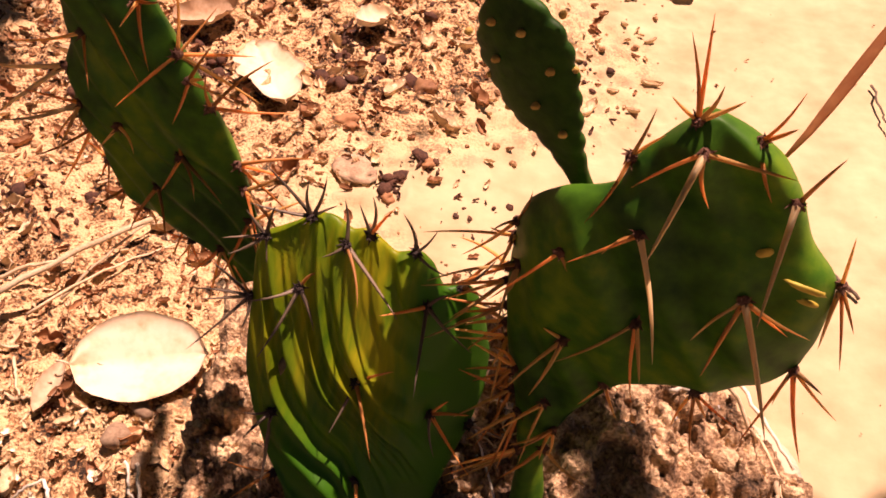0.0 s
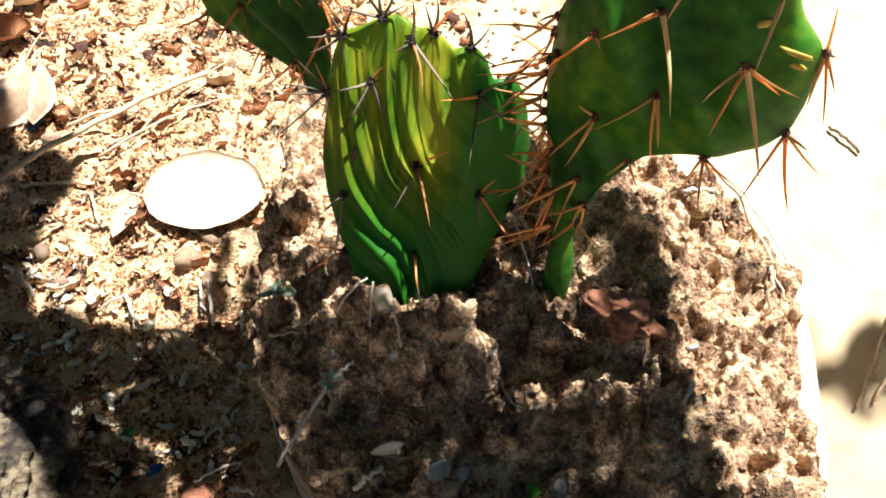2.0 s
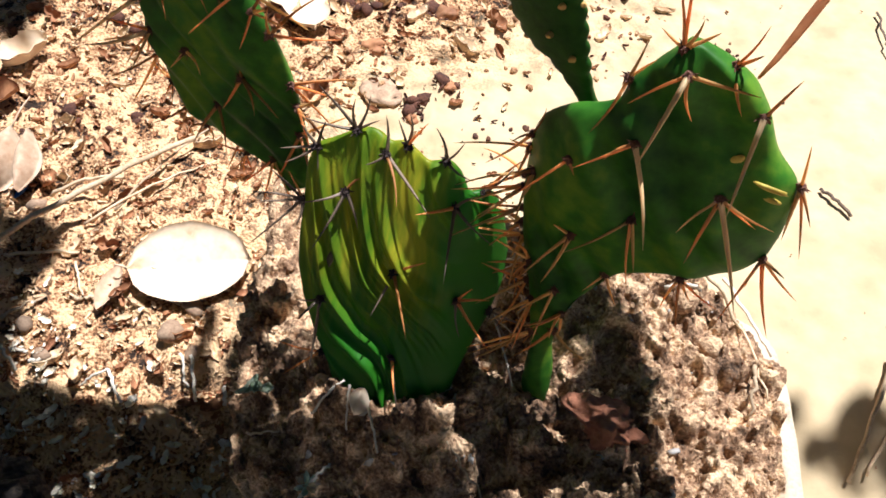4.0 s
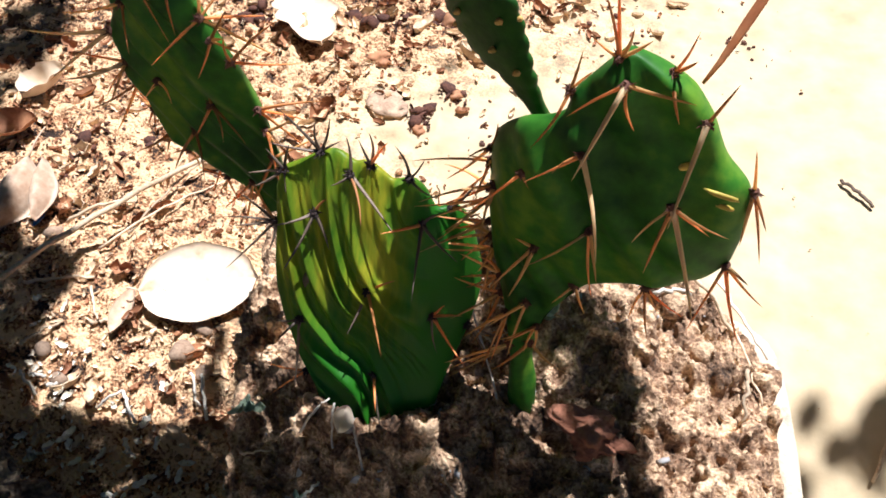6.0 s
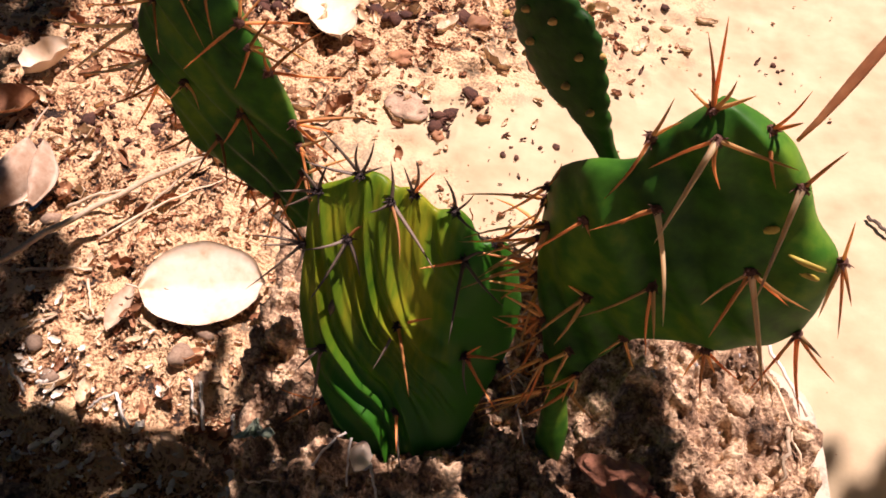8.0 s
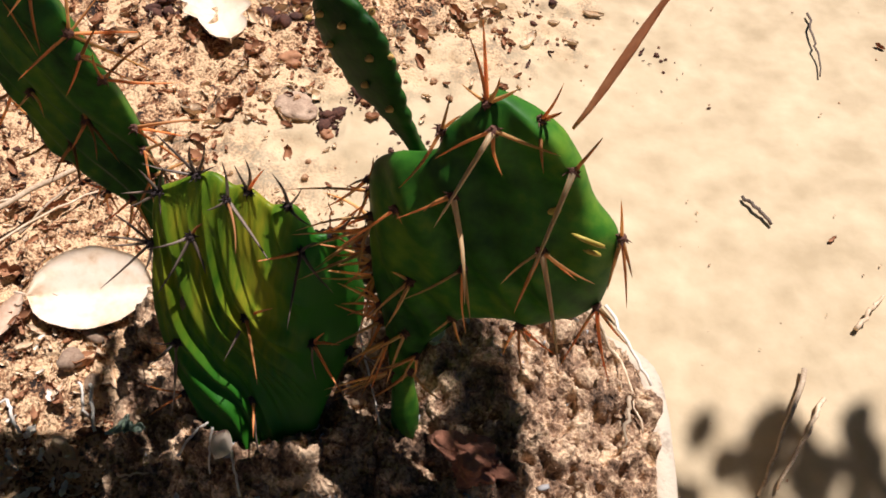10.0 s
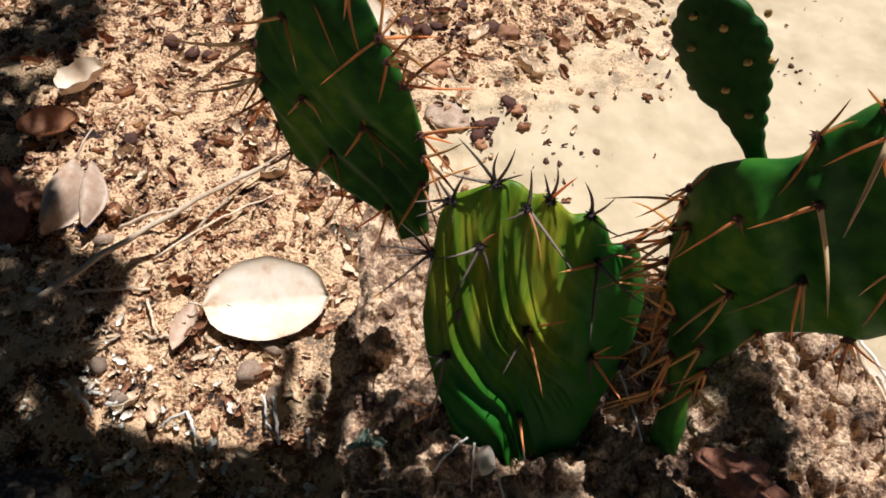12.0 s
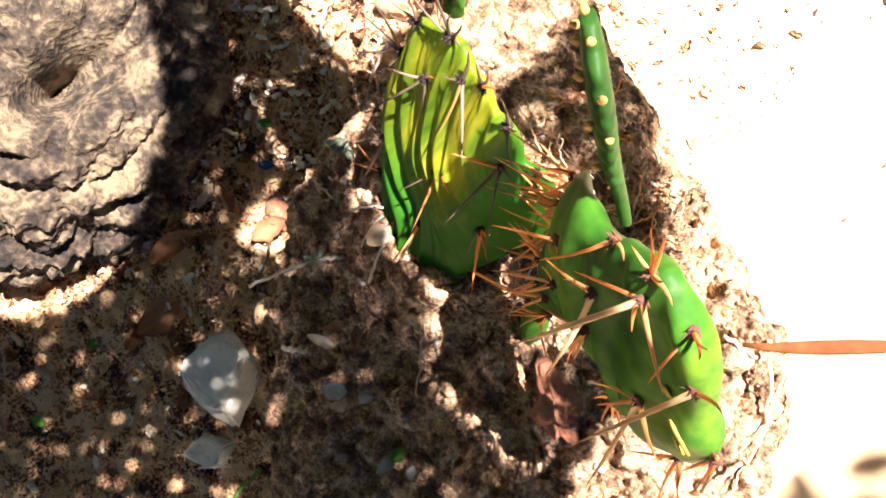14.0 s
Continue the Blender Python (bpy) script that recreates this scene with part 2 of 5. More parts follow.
def loft(rings, closed_ends=True):
    """Verts and quads through rings of equal length."""
    k = len(rings[0])
    verts = [v for r in rings for v in r]
    faces = [(i * k + j, i * k + (j + 1) % k, (i + 1) * k + (j + 1) % k, (i + 1) * k + j) for i in range(len(rings) - 1) for j in range(k)]
    if closed_ends:
        faces.append(tuple(reversed(range(k))))
        faces.append(tuple((len(rings) - 1) * k + j for j in range(k)))
    return verts, faces


def tube(points, radii, sides=7):
    pts = [Vector(p) for p in points]
    rings = []
    for i, p in enumerate(pts):
        d = (pts[min(i + 1, len(pts) - 1)] - pts[max(i - 1, 0)]).normalized()
        a = d.cross(Vector((0.31, 0.2, 0.93))).normalized()
        b = d.cross(a)
        rings.append([p + (a * math.cos(2 * math.pi * j / sides) + b * math.sin(2 * math.pi * j / sides)) * radii[i] for j in range(sides)])
    return loft(rings)


def bent(a, b, sag, steps=8, wob=0.0, seed=0):
    """Points from a to b with a bow and a little wobble."""
    rnd = random.Random(seed)
    a, b = Vector(a), Vector(b)
    return [a.lerp(b, i / steps) + Vector((rnd.uniform(-wob, wob), rnd.uniform(-wob, wob), sag * math.sin(math.pi * i / steps) + rnd.uniform(0, wob))) for i in range(steps + 1)]


def lump(seed, rough=0.35, flat=0.75, level=2):
    """Verts and faces of a worn stone or clod of radius one."""
    bm = bmesh.new()
    bmesh.ops.create_icosphere(bm, subdivisions=level, radius=1)
    off = Vector((seed * 3.7, seed * 1.3, seed * 7.1))
    for v in bm.verts:
        p = v.co.copy()
        v.co = p * (1 + rough * noise.noise(p * 1.3 + off) + rough * 0.5 * noise.noise(p * 3.1 + off) + rough * 0.3 * noise.noise(p * 7.3 + off))
        v.co.z *= flat
    verts, faces = [v.co.copy() for v in bm.verts], [[v.index for v in f.verts] for f in bm.faces]
    bm.free()
    return verts, faces


def leaf_shape(length, width, curl=0.2, cup=0.2, point=1.0, thick=0.0006, n=16, k=8, seed=0, ragged=0.0, full=0.75):
    """A leaf with a midrib, cupped across and curled along; two skins."""
    rnd = random.Random(seed)
    verts = []
    wave = rnd.uniform(0, 90)
    for side in (1, -1):
        for i in range(n + 1):
            s = i / n
            w = width / 2 * math.sin(math.pi * s ** point) ** full + 0.0004
            for j in range(-k, k + 1):
                q = j / k
                z = cup * width * (q * q - 0.3) * (0.4 + 0.6 * math.sin(math.pi * s)) + curl * length * (s - 0.5) ** 2 - 0.03 * width * math.exp(-(q * 6) ** 2)
                z += 0.025 * width * noise.noise(Vector((s * 5 + seed, q * 3, seed)))
                torn = 1 + ragged * 1.6 * (noise.noise(Vector((s * 5, wave + (3 if q > 0 else 0), 0))) + 0.5 * noise.noise(Vector((s * 14, wave + (3 if q > 0 else 0), 5)))) * abs(q)
                verts.append(((s - 0.5) * length, w * q * torn, z + side * thick / 2))
    c = 2 * k + 1
    top = [(i * c + j, i * c + j + 1, (i + 1) * c + j + 1, (i + 1) * c + j) for i in range(n) for j in range(2 * k)]
    o = (n + 1) * c
    faces = [tuple(reversed(f)) for f in top] + [tuple(o + v for v in f) for f in top]
    rim = [i * c for i in range(n + 1)] + [n * c + j for j in range(1, c)] + [i * c + c - 1 for i in range(n - 1, -1, -1)] + list(range(c - 2, 0, -1))
    faces += [(rim[i], rim[(i + 1) % len(rim)], o + rim[(i + 1) % len(rim)], o + rim[i]) for i in range(len(rim))]
    return verts, faces


def cluster(name, shapes, placings, mats, flat=False):
    """Many small pieces in one mesh: (shape number, matrix) each."""
    verts, faces, base = [], [], 0
    arrays = [(np.array([tuple(v) for v in s[0]]), s[1]) for s in shapes]
    for k, m in placings:
        a, f = arrays[k]
        r = np.array(m)
        verts.append(a @ r[:3, :3].T + r[:3, 3])
        faces += [tuple(i + base for i in q) for q in f]
        base += len(a)
    return mesh_of(name, np.concatenate(verts).tolist(), faces, mats, flat)


# ---- ground ----
def ground_height(x, y):
    h = 0.035 - 0.055 * smooth((0.47 - y) / 0.24) - 0.045 * smooth((0.22 - y) / 0.25)
    h = h - 0.085 * smooth((x + 0.1) / 0.45) - 0.02 * smooth((y - 0.55) / 0.5)
    return h


def ground_relief(x, y):
    path = smooth((x + 0.18 - 0.27 * smooth((y - 0.70) / 0.22) - 0.22 * smooth((0.24 - y) / 0.16)) / 0.28)
    bumps = 0.010 * fbm(x * 14, y * 14, 3, 3) + 0.013 * fbm(x * 50, y * 50, 4, 11) + 0.006 * np.abs(fbm(x * 130, y * 130, 2, 15))
    return ground_height(x, y) + bumps * (1 - 0.82 * path)


def gz(x, y):
    return float(ground_relief(np.array([x]), np.array([y]))[0])


def stretched(lo, hi, step, reach):
    mid = list(np.arange(lo, hi, step))
    left, right, d = [lo], [mid[-1]], step
    while right[-1] < reach:
        d *= 1.35
        left.append(left[-1] - d)
        right.append(right[-1] + d)
    return np.array(left[:0:-1] + mid + right[1:])


def build_ground():
    xs, ys = stretched(-0.85, 0.75, 0.0042, 80), stretched(-0.35, 1.45, 0.0042, 80)
    gx, gy = np.meshgrid(xs, ys)
    hz = ground_relief(gx, gy)
    nx, ny = len(xs), len(ys)
    verts = np.stack([gx.ravel(), gy.ravel(), hz.ravel()], 1)
    idx = np.arange(nx * ny).reshape(ny, nx)
    faces = np.stack([idx[:-1, :-1].ravel(), idx[:-1, 1:].ravel(), idx[1:, 1:].ravel(), idx[1:, :-1].ravel()], 1)
    me = mesh_of("ground", verts.tolist(), faces.tolist(), SAND)
    return thing("ground", me, "dry sandy earth, trampled smooth on one side", "ground", kind="structure")


build_ground()

# ---- pot and its soil ----
POT = Vector((0.034, 0.305, 0.0))


def rim_at(a):
    """The planter's inner radius round its middle: straight sides, the back one askew, one front corner cut off."""
    total = 0
    for turn, d in ((0.0, 0.175), (1.168, 0.131), (math.pi, 0.188), (3.87, 0.175), (4.712, 0.235)):
        total = total + (np.maximum(0, np.cos(a - turn)) / d) ** 12
    return total ** (-1 / 12)


def clods(x, y, cell, small, large, seed):
    """Height of round clods strewn one to a cell."""
    ix, iy = np.floor(x / cell), np.floor(y / cell)
    out = np.zeros_like(x)
    for i in (-1, 0, 1):
        for j in (-1, 0, 1):
            cx, cy = ix + i, iy + j
            px, py = (cx + lattice(cx, cy, seed)) * cell, (cy + lattice(cx, cy, seed + 1)) * cell
            r = small + (large - small) * lattice(cx, cy, seed + 2) ** 2
            flat = 0.55 + 0.6 * lattice(cx, cy, seed + 3)
            out = np.maximum(out, flat * np.sqrt(np.maximum(0, r * r - (x - px) ** 2 - (y - py) ** 2)))
    return out


def soil_height(x, y):
    dx, dy = x - 0.01, y - 0.33
    h = 0.163 + 0.060 * np.exp(-(dx * dx / 0.020 + dy * dy / 0.014)) + 0.034 * smooth((x - 0.03) / 0.09)
    h = h + 0.035 * np.exp(-((x + 0.005) ** 2 / 0.004 + (y - 0.415) ** 2 / 0.0016))
    h = h + 0.024 * np.exp(-((x + 0.035) ** 2 / 0.0030 + (y - 0.266) ** 2 / 0.0007))
    d = np.hypot(x - POT.x, y - POT.y) / rim_at(np.arctan2(y - POT.y, x - POT.x) % (2 * np.pi))
    pits = 0.013 * smooth((fbm(x * 42, y * 42, 3, 51) - 0.16) / 0.22) * smooth((x - 0.02) / 0.08)
    wx, wy = x + 0.006 * fbm(x * 90, y * 90, 3, 61), y + 0.006 * fbm(x * 90, y * 90, 3, 67)
    lumps = clods(wx, wy, 0.024, 0.004, 0.015, 71) + 0.8 * clods(wx, wy, 0.0095, 0.002, 0.0062, 77)
    rough = 0.014 * fbm(x * 28, y * 28, 3, 21) + 0.009 * fbm(x * 190, y * 190, 3, 35) + lumps - 0.006
    return h - 0.016 * smooth((d - 0.90) / 0.10) * (0.35 + 0.65 * smooth((x + 0.06) / 0.1)) + rough - pits


def sz(x, y):
    return float(soil_height(np.array([x]), np.array([y]))[0])


def build_pot():
    """A cast cement box: a thick wall on the sunny side, a thin one where the earth is banked up outside."""
    prof = [(1.0, -0.10), (1.0, 0.06), (1.03, 0.135), (1.0, 0.150), (0.9, 0.156), (0.45, 0.158), (0.1, 0.157), (0.0, 0.150), (-0.1, 0.11), (-1.0, 0.06)]
    rings = []
    for out, z in prof:
        ring = []
        for j in range(144):
            a = 2 * math.pi * j / 144
            c, q = math.cos(a), math.sin(a)
            r = float(rim_at(a)) - 0.004 + out * (0.003 + 0.016 * max(0.0, c) ** 0.5) * (1 + 0.10 * noise.noise(Vector((c * 5, q * 5, z * 9))))
            top = 0.016 * (0.5 + 0.5 * c) - 0.075 * (0.5 - 0.5 * c) ** 0.7 + 0.003 * noise.noise(Vector((c * 7, q * 7, 3)))
            ring.append((POT.x + r * c, POT.y + r * q, z + (top if z > 0.1 else 0)))
        rings.append(ring)
    pot = thing("plant_pot", None, "square pale cement planter heaped with earth", "plant pot")
    piece("pot_wall", mesh_of("pot_wall", *loft(rings), POTM), pot)
    return pot


def build_soil():
    k = 800
    verts, faces = [(POT.x, POT.y, sz(POT.x, POT.y))], []
    for i in range(1, 211):
        a = np.arange(k) * 2 * math.pi / k
        r = (rim_at(a) - 0.002 + (i / 210) ** 8 * 0.011 * fbm(np.cos(a) * 9, np.sin(a) * 9, 4, 5)) * i / 210
        x, y = POT.x + r * np.cos(a), POT.y + r * np.sin(a)
        z = soil_height(x, y)
        verts += list(zip(x.tolist(), y.tolist(), z.tolist()))
    faces += [(0, 1 + j, 1 + (j + 1) % k) for j in range(k)]
    for i in range(209):
        o = 1 + i * k
        faces += [(o + j, o + k + j, o + k + (j + 1) % k, o + (j + 1) % k) for j in range(k)]
    o = 1 + 209 * k
    for j in range(k):
        x, y, z = verts[o + j]
        verts.append((POT.x + (x - POT.x) * 0.985, POT.y + (y - POT.y) * 0.985, z - 0.06))
    faces += [(o + j, o + k + j, o + k + (j + 1) % k, o + (j + 1) % k) for j in range(k)]
    return thing("potting_soil", mesh_of("potting_soil", verts, faces, SOIL), "dark crumbly potting soil with clods and grit", "soil", kind="stuff")


build_pot()
build_soil()


# ---- cactus ----
def axes(origin, r, u, n):
    m = Matrix((Vector(r), Vector(u), Vector(n))).transposed().to_4x4()
    m.translation = Vector(origin) - 0.006 * Vector(n)
    return m


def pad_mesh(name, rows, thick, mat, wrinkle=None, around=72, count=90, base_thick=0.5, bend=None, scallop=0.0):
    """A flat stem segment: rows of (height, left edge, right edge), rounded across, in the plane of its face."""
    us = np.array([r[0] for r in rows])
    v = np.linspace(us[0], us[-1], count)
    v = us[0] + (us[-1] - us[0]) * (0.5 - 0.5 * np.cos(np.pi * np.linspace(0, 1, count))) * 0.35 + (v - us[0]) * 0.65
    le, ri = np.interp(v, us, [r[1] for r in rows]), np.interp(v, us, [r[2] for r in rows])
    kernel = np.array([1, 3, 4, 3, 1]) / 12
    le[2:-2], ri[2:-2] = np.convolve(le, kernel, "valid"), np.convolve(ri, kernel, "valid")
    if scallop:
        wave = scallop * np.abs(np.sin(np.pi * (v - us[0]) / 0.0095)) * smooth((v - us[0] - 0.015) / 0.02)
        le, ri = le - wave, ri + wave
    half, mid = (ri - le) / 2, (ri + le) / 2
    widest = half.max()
    rings = []
    for i in range(count):
        t = thick * (half[i] / widest) ** 0.35 / 2
        if v[i] - us[0] < 0.02:
            t = max(t, thick * base_thick * 0.5)
        ring = []
        for j in range(around):
            a = 2 * math.pi * j / around
            c, s = math.cos(a), math.sin(a)
            x = mid[i] + half[i] * c
            z = t * math.copysign((1 - abs(c) ** 3.6) ** 0.5, s)
            if wrinkle:
                z += wrinkle(x, v[i], c) * (1 if s > 0 else -0.6) * abs(s) ** 0.5
            z += 0.0022 * noise.noise(Vector((x * 22, v[i] * 22, 4 + len(name))))
            ring.append((x, v[i], z + (bend(x) if bend else 0)))
        rings.append(ring)
    verts, faces = loft(rings)
    return mesh_of(name, verts, faces, mat)


def lobe_bend(x):
    """The broad pad's inner lobe swings back."""
    return -14.0 * max(0.0, 0.008 - x) ** 2


def round_pad(name, centre, outline, thick, mat, wrinkle, around, steps, bend):
    """A flat stem segment with a wavy rim: rings shrink from the outline to the centre on both faces."""
    pts = np.array(outline + outline[:1])
    run = np.concatenate([[0], np.cumsum(np.hypot(*np.diff(pts, axis=0).T))])
    at = np.linspace(0, run[-1], around, endpoint=False)
    px, py = np.interp(at, run, pts[:, 0]), np.interp(at, run, pts[:, 1])
    for _ in range(5):
        px, py = (np.roll(px, 1) + 2 * px + np.roll(px, -1)) / 4, (np.roll(py, 1) + 2 * py + np.roll(py, -1)) / 4
    rings = []
    sizes = [0.01 + 0.99 * (1 - (1 - i / steps) ** 1.25) for i in range(steps + 1)]
    for side, row in ((1, sizes), (-1, sizes[-4::-3])):
        for q in row:
            ring = []
            for j in range(around):
                x, y = centre[0] + q * (px[j] - centre[0]), centre[1] + q * (py[j] - centre[1])
                z = side * thick / 2 * math.sqrt(max(0.0, 1 - q ** 7))
                z += wrinkle(x, y, q) * (1.0 if side > 0 else -0.5) * (1 - q ** 12) + 0.0022 * noise.noise(Vector((x * 40, y * 40, 3.0)))
                ring.append((x, y, z + bend(x)))
            rings.append(ring)
    return mesh_of(name, *loft(rings[::-1]), mat)


def cheek_bend(x):
    """The fleshy side of the shrivelled pad swings back."""
    return -11.0 * max(0.0, x + 0.018) ** 2


def folds(x, y, c):
    """Wrinkles of the dried-out pad: uneven long folds that run down and bend to its fleshy side, with finer creases between."""
    run = 0.66 * y - (2.3 * (y - 0.07) ** 2 if y > 0.07 else 0)
    flow = x + run + 0.016 * noise.noise(Vector((x * 17 + 7, y * 9, 1.7))) + 0.007 * noise.noise(Vector((x * 42, y * 13, 5.1)))
    s = flow / 0.0165 + 0.55 * noise.noise(Vector((flow * 60, y * 6, 8.3)))
    deep = max(0.05, 0.50 + 1.5 * noise.noise(Vector((flow * 50, y * 13, 0.4))))
    crest = (0.5 + 0.5 * math.cos(2 * math.pi * s)) ** 2.6
    q = flow / 0.0062 + 1.3 * noise.noise(Vector((flow * 34, y * 15, 9.1)))
    fine = (0.5 + 0.5 * math.cos(2 * math.pi * q)) ** 1.8 * max(0.0, 0.35 + 1.5 * noise.noise(Vector((flow * 60, y * 14, 3.3))))
    ridge = crest * deep + 0.36 * fine
    edge = -0.006 + 0.014 * noise.noise(Vector((y * 20, 4.4, 0)))
    keep = 1 - float(smooth(np.array((x - edge) / 0.018)))
    return 0.0058 * ridge * max(0.08, keep) - 0.0026 + 0.0045 * noise.noise(Vector((x * 34, y * 14, 2.2)))


def soft_folds(x, y, c):
    return 0.0060 * noise.noise(Vector((x * 17, y * 13, 6.1))) + 0.0022 * noise.noise(Vector((x * 45, y * 30, 2.1))) + 0.0020 * math.sin((x * 0.9 + y * 0.45) / 0.0042 + 3 * noise.noise(Vector((x * 20, y * 20, 0))))


def spine_mesh(name, bow, mat):
    rings = []
    for i in range(7):
        s = i / 6
        r = (1 - 0.8 * s ** 1.6) * (1.2 if i == 0 else 1.0) * (0.25 if i == 6 else 1.0)
        rings.append([(r * math.cos(2 * math.pi * j / 6) + 0, r * math.sin(2 * math.pi * j / 6), s) for j in range(6)])
    me = mesh_of(name, *loft(rings), mat)
    for vert in me.vertices:
        vert.co.x += bow * math.sin(math.pi * vert.co.z)
    return me


def tuft_mesh(name, mat, bristles, seed):
    """A felted cushion whose facets run out into short bristles."""
    rnd = random.Random(seed)
    bm = bmesh.new()
    bmesh.ops.create_icosphere(bm, subdivisions=2, radius=1)
    faces = list(bm.faces)
    rnd.shuffle(faces)
    done = bmesh.ops.poke(bm, faces=[f for f in faces if f.normal.z > -0.2][:bristles])
    for v in done["verts"]:
        d = (v.co.normalized() + Vector((rnd.gauss(0, 0.25), rnd.gauss(0, 0.25), 0.25))).normalized()
        v.co = d * rnd.uniform(1.3, 2.4)
    me = bpy.data.meshes.new(name)
    bm.to_mesh(me)
    bm.free()
    me.materials.append(mat)
    return me


SPINES = {k: [spine_mesh("spine", b, m) for b in (-1.2, 0.4, 1.8)] for k, m in (("straw", SPINE), ("brown", BROWN), ("bone", BONE), ("grey", GREY))}
TUFTS = {"dark": [tuft_mesh("areole", FELT, 22, s) for s in (1, 2)], "rust": [tuft_mesh("areole", RUST, 14, s) for s in (3, 4)]}
PICK = random.Random(5)


def face_height(pad, r, u):
    """How far the pad's skin stands off its plane there, on the side that faces n."""
    co = np.empty(len(pad.data.vertices) * 3)
    pad.data.vertices.foreach_get("co", co)
    co = co.reshape(-1, 3)
    d = (co[:, 0] - r) ** 2 + (co[:, 1] - u) ** 2
    near = np.argsort(d)[:6]
    return float(co[near, 2].max()) if d[near[0]] < 0.000036 else float(co[near[0], 2])


def on_rim(pad, r, u):
    """The spot of the skin nearest to (r, u), for what sits on the very edge."""
    co = np.empty(len(pad.data.vertices) * 3)
    pad.data.vertices.foreach_get("co", co)
    co = co.reshape(-1, 3)
    d = (co[:, 0] - r) ** 2 + (co[:, 1] - u) ** 2
    k = int(np.argmin(d))
    return (r, u) if d[k] < 0.000004 else (float(co[k, 0]), float(co[k, 1]))


def areole(pad, r, u, tips):
    kind, colours, size = pad["kind_of_spine"].split()[0], pad["kind_of_spine"].split()[1:], 0.0023
    r, u = on_rim(pad, r, u)
    h = face_height(pad, r, u)
    reach = pad["reach"]
    base = Vector((r, u, h))
    turn = Euler((PICK.uniform(-0.3, 0.3), PICK.uniform(-0.3, 0.3), PICK.uniform(0, 6.3)))
    piece("areole", PICK.choice(TUFTS[kind]), pad, Matrix.LocRotScale(base, turn, Vector((size, size, size * PICK.uniform(0.8, 1.3)))))
    for k, tip in enumerate(tips):
        tip = [tip[0] * reach, tip[1] * reach, tip[2] * reach * (1.35 if tip[2] > 0.009 else 1.0)]
        end = Vector((r + tip[0], u + tip[1], max(h + 0.003, tip[2] + min(0.0, h)) if tip[2] > 0.003 else tip[2]))
        d = end - base
        long = d.length
        colour = "bone" if tip[2] >= 0.034 and "straw" in colours else PICK.choice(colours)
        rad = 0.00135 if colour == "bone" else PICK.uniform(0.00075, 0.00110)
        rot = d.to_track_quat("Z", "Y") @ Euler((0, 0, PICK.uniform(0, 6.3))).to_quaternion()
        piece("spine", PICK.choice(SPINES[colour]), pad, Matrix.LocRotScale(base, rot, Vector((rad, rad, long))))


def pad_part(name, plant, me, m, spines, label, reach=1.0):
    ob = piece(name, me, plant, plant.matrix_world.inverted() @ m, label)
    ob["kind_of_spine"], ob["reach"] = spines, reach
    return ob


front_plant = thing("prickly_pear", None, "wrinkled yellow-green prickly pear cactus growing in the pot", "cactus", "cacti in the pot", m=Matrix.Translation((-0.015, 0.275, 0.2)))
rear_plant = thing("prickly_pear", None, "dark green prickly pear cactus with straw-coloured spines", "cactus", "cacti in the pot", m=Matrix.Translation((0.055, 0.31, 0.2)))
bpy.context.view_layer.update()

pad_a = pad_part("pad", front_plant, round_pad("pad", (-0.028, 0.082), [
    (-0.079, 0.153), (-0.067, 0.159), (-0.057, 0.165), (-0.050, 0.168), (-0.044, 0.1672), (-0.037, 0.162), (-0.031, 0.1648), (-0.023, 0.160), (-0.0165, 0.1545), (-0.011, 0.1565), (-0.005, 0.158), (0.001, 0.152), (0.0060, 0.1395), (0.0105, 0.1402), (0.0148, 0.1415), (0.0200, 0.136),
    (0.0255, 0.121), (0.0294, 0.101), (0.0293, 0.080), (0.0250, 0.060), (0.0175, 0.036), (0.013, 0.020), (0.008, -0.004), (0.000, -0.030), (-0.015, -0.045), (-0.036, -0.045), (-0.052, -0.030), (-0.060, -0.008), (-0.066, 0.012), (-0.074, 0.029), (-0.083, 0.055), (-0.087, 0.075), (-0.0865, 0.096), (-0.0855, 0.118), (-0.0835, 0.140)],
    0.016, GREEN, folds, 420, 120, cheek_bend),
    axes((-0.0143, 0.2750, 0.2206), (0.974, -0.224, 0.0), (0.096, 0.419, 0.903), (-0.203, -0.88, 0.43)), "dark grey grey brown", "shrivelled yellow-green pad with deep folds and a notched top", 1.15)
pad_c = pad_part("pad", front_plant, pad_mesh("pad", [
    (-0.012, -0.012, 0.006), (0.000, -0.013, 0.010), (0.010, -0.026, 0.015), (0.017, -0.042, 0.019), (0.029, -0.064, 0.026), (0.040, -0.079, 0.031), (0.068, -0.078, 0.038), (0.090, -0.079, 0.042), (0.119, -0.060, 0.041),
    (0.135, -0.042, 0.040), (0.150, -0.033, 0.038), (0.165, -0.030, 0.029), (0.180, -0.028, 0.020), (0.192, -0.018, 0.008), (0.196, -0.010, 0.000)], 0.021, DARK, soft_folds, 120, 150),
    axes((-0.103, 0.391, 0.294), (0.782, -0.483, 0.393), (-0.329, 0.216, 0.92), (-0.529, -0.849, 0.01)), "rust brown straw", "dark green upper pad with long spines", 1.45)
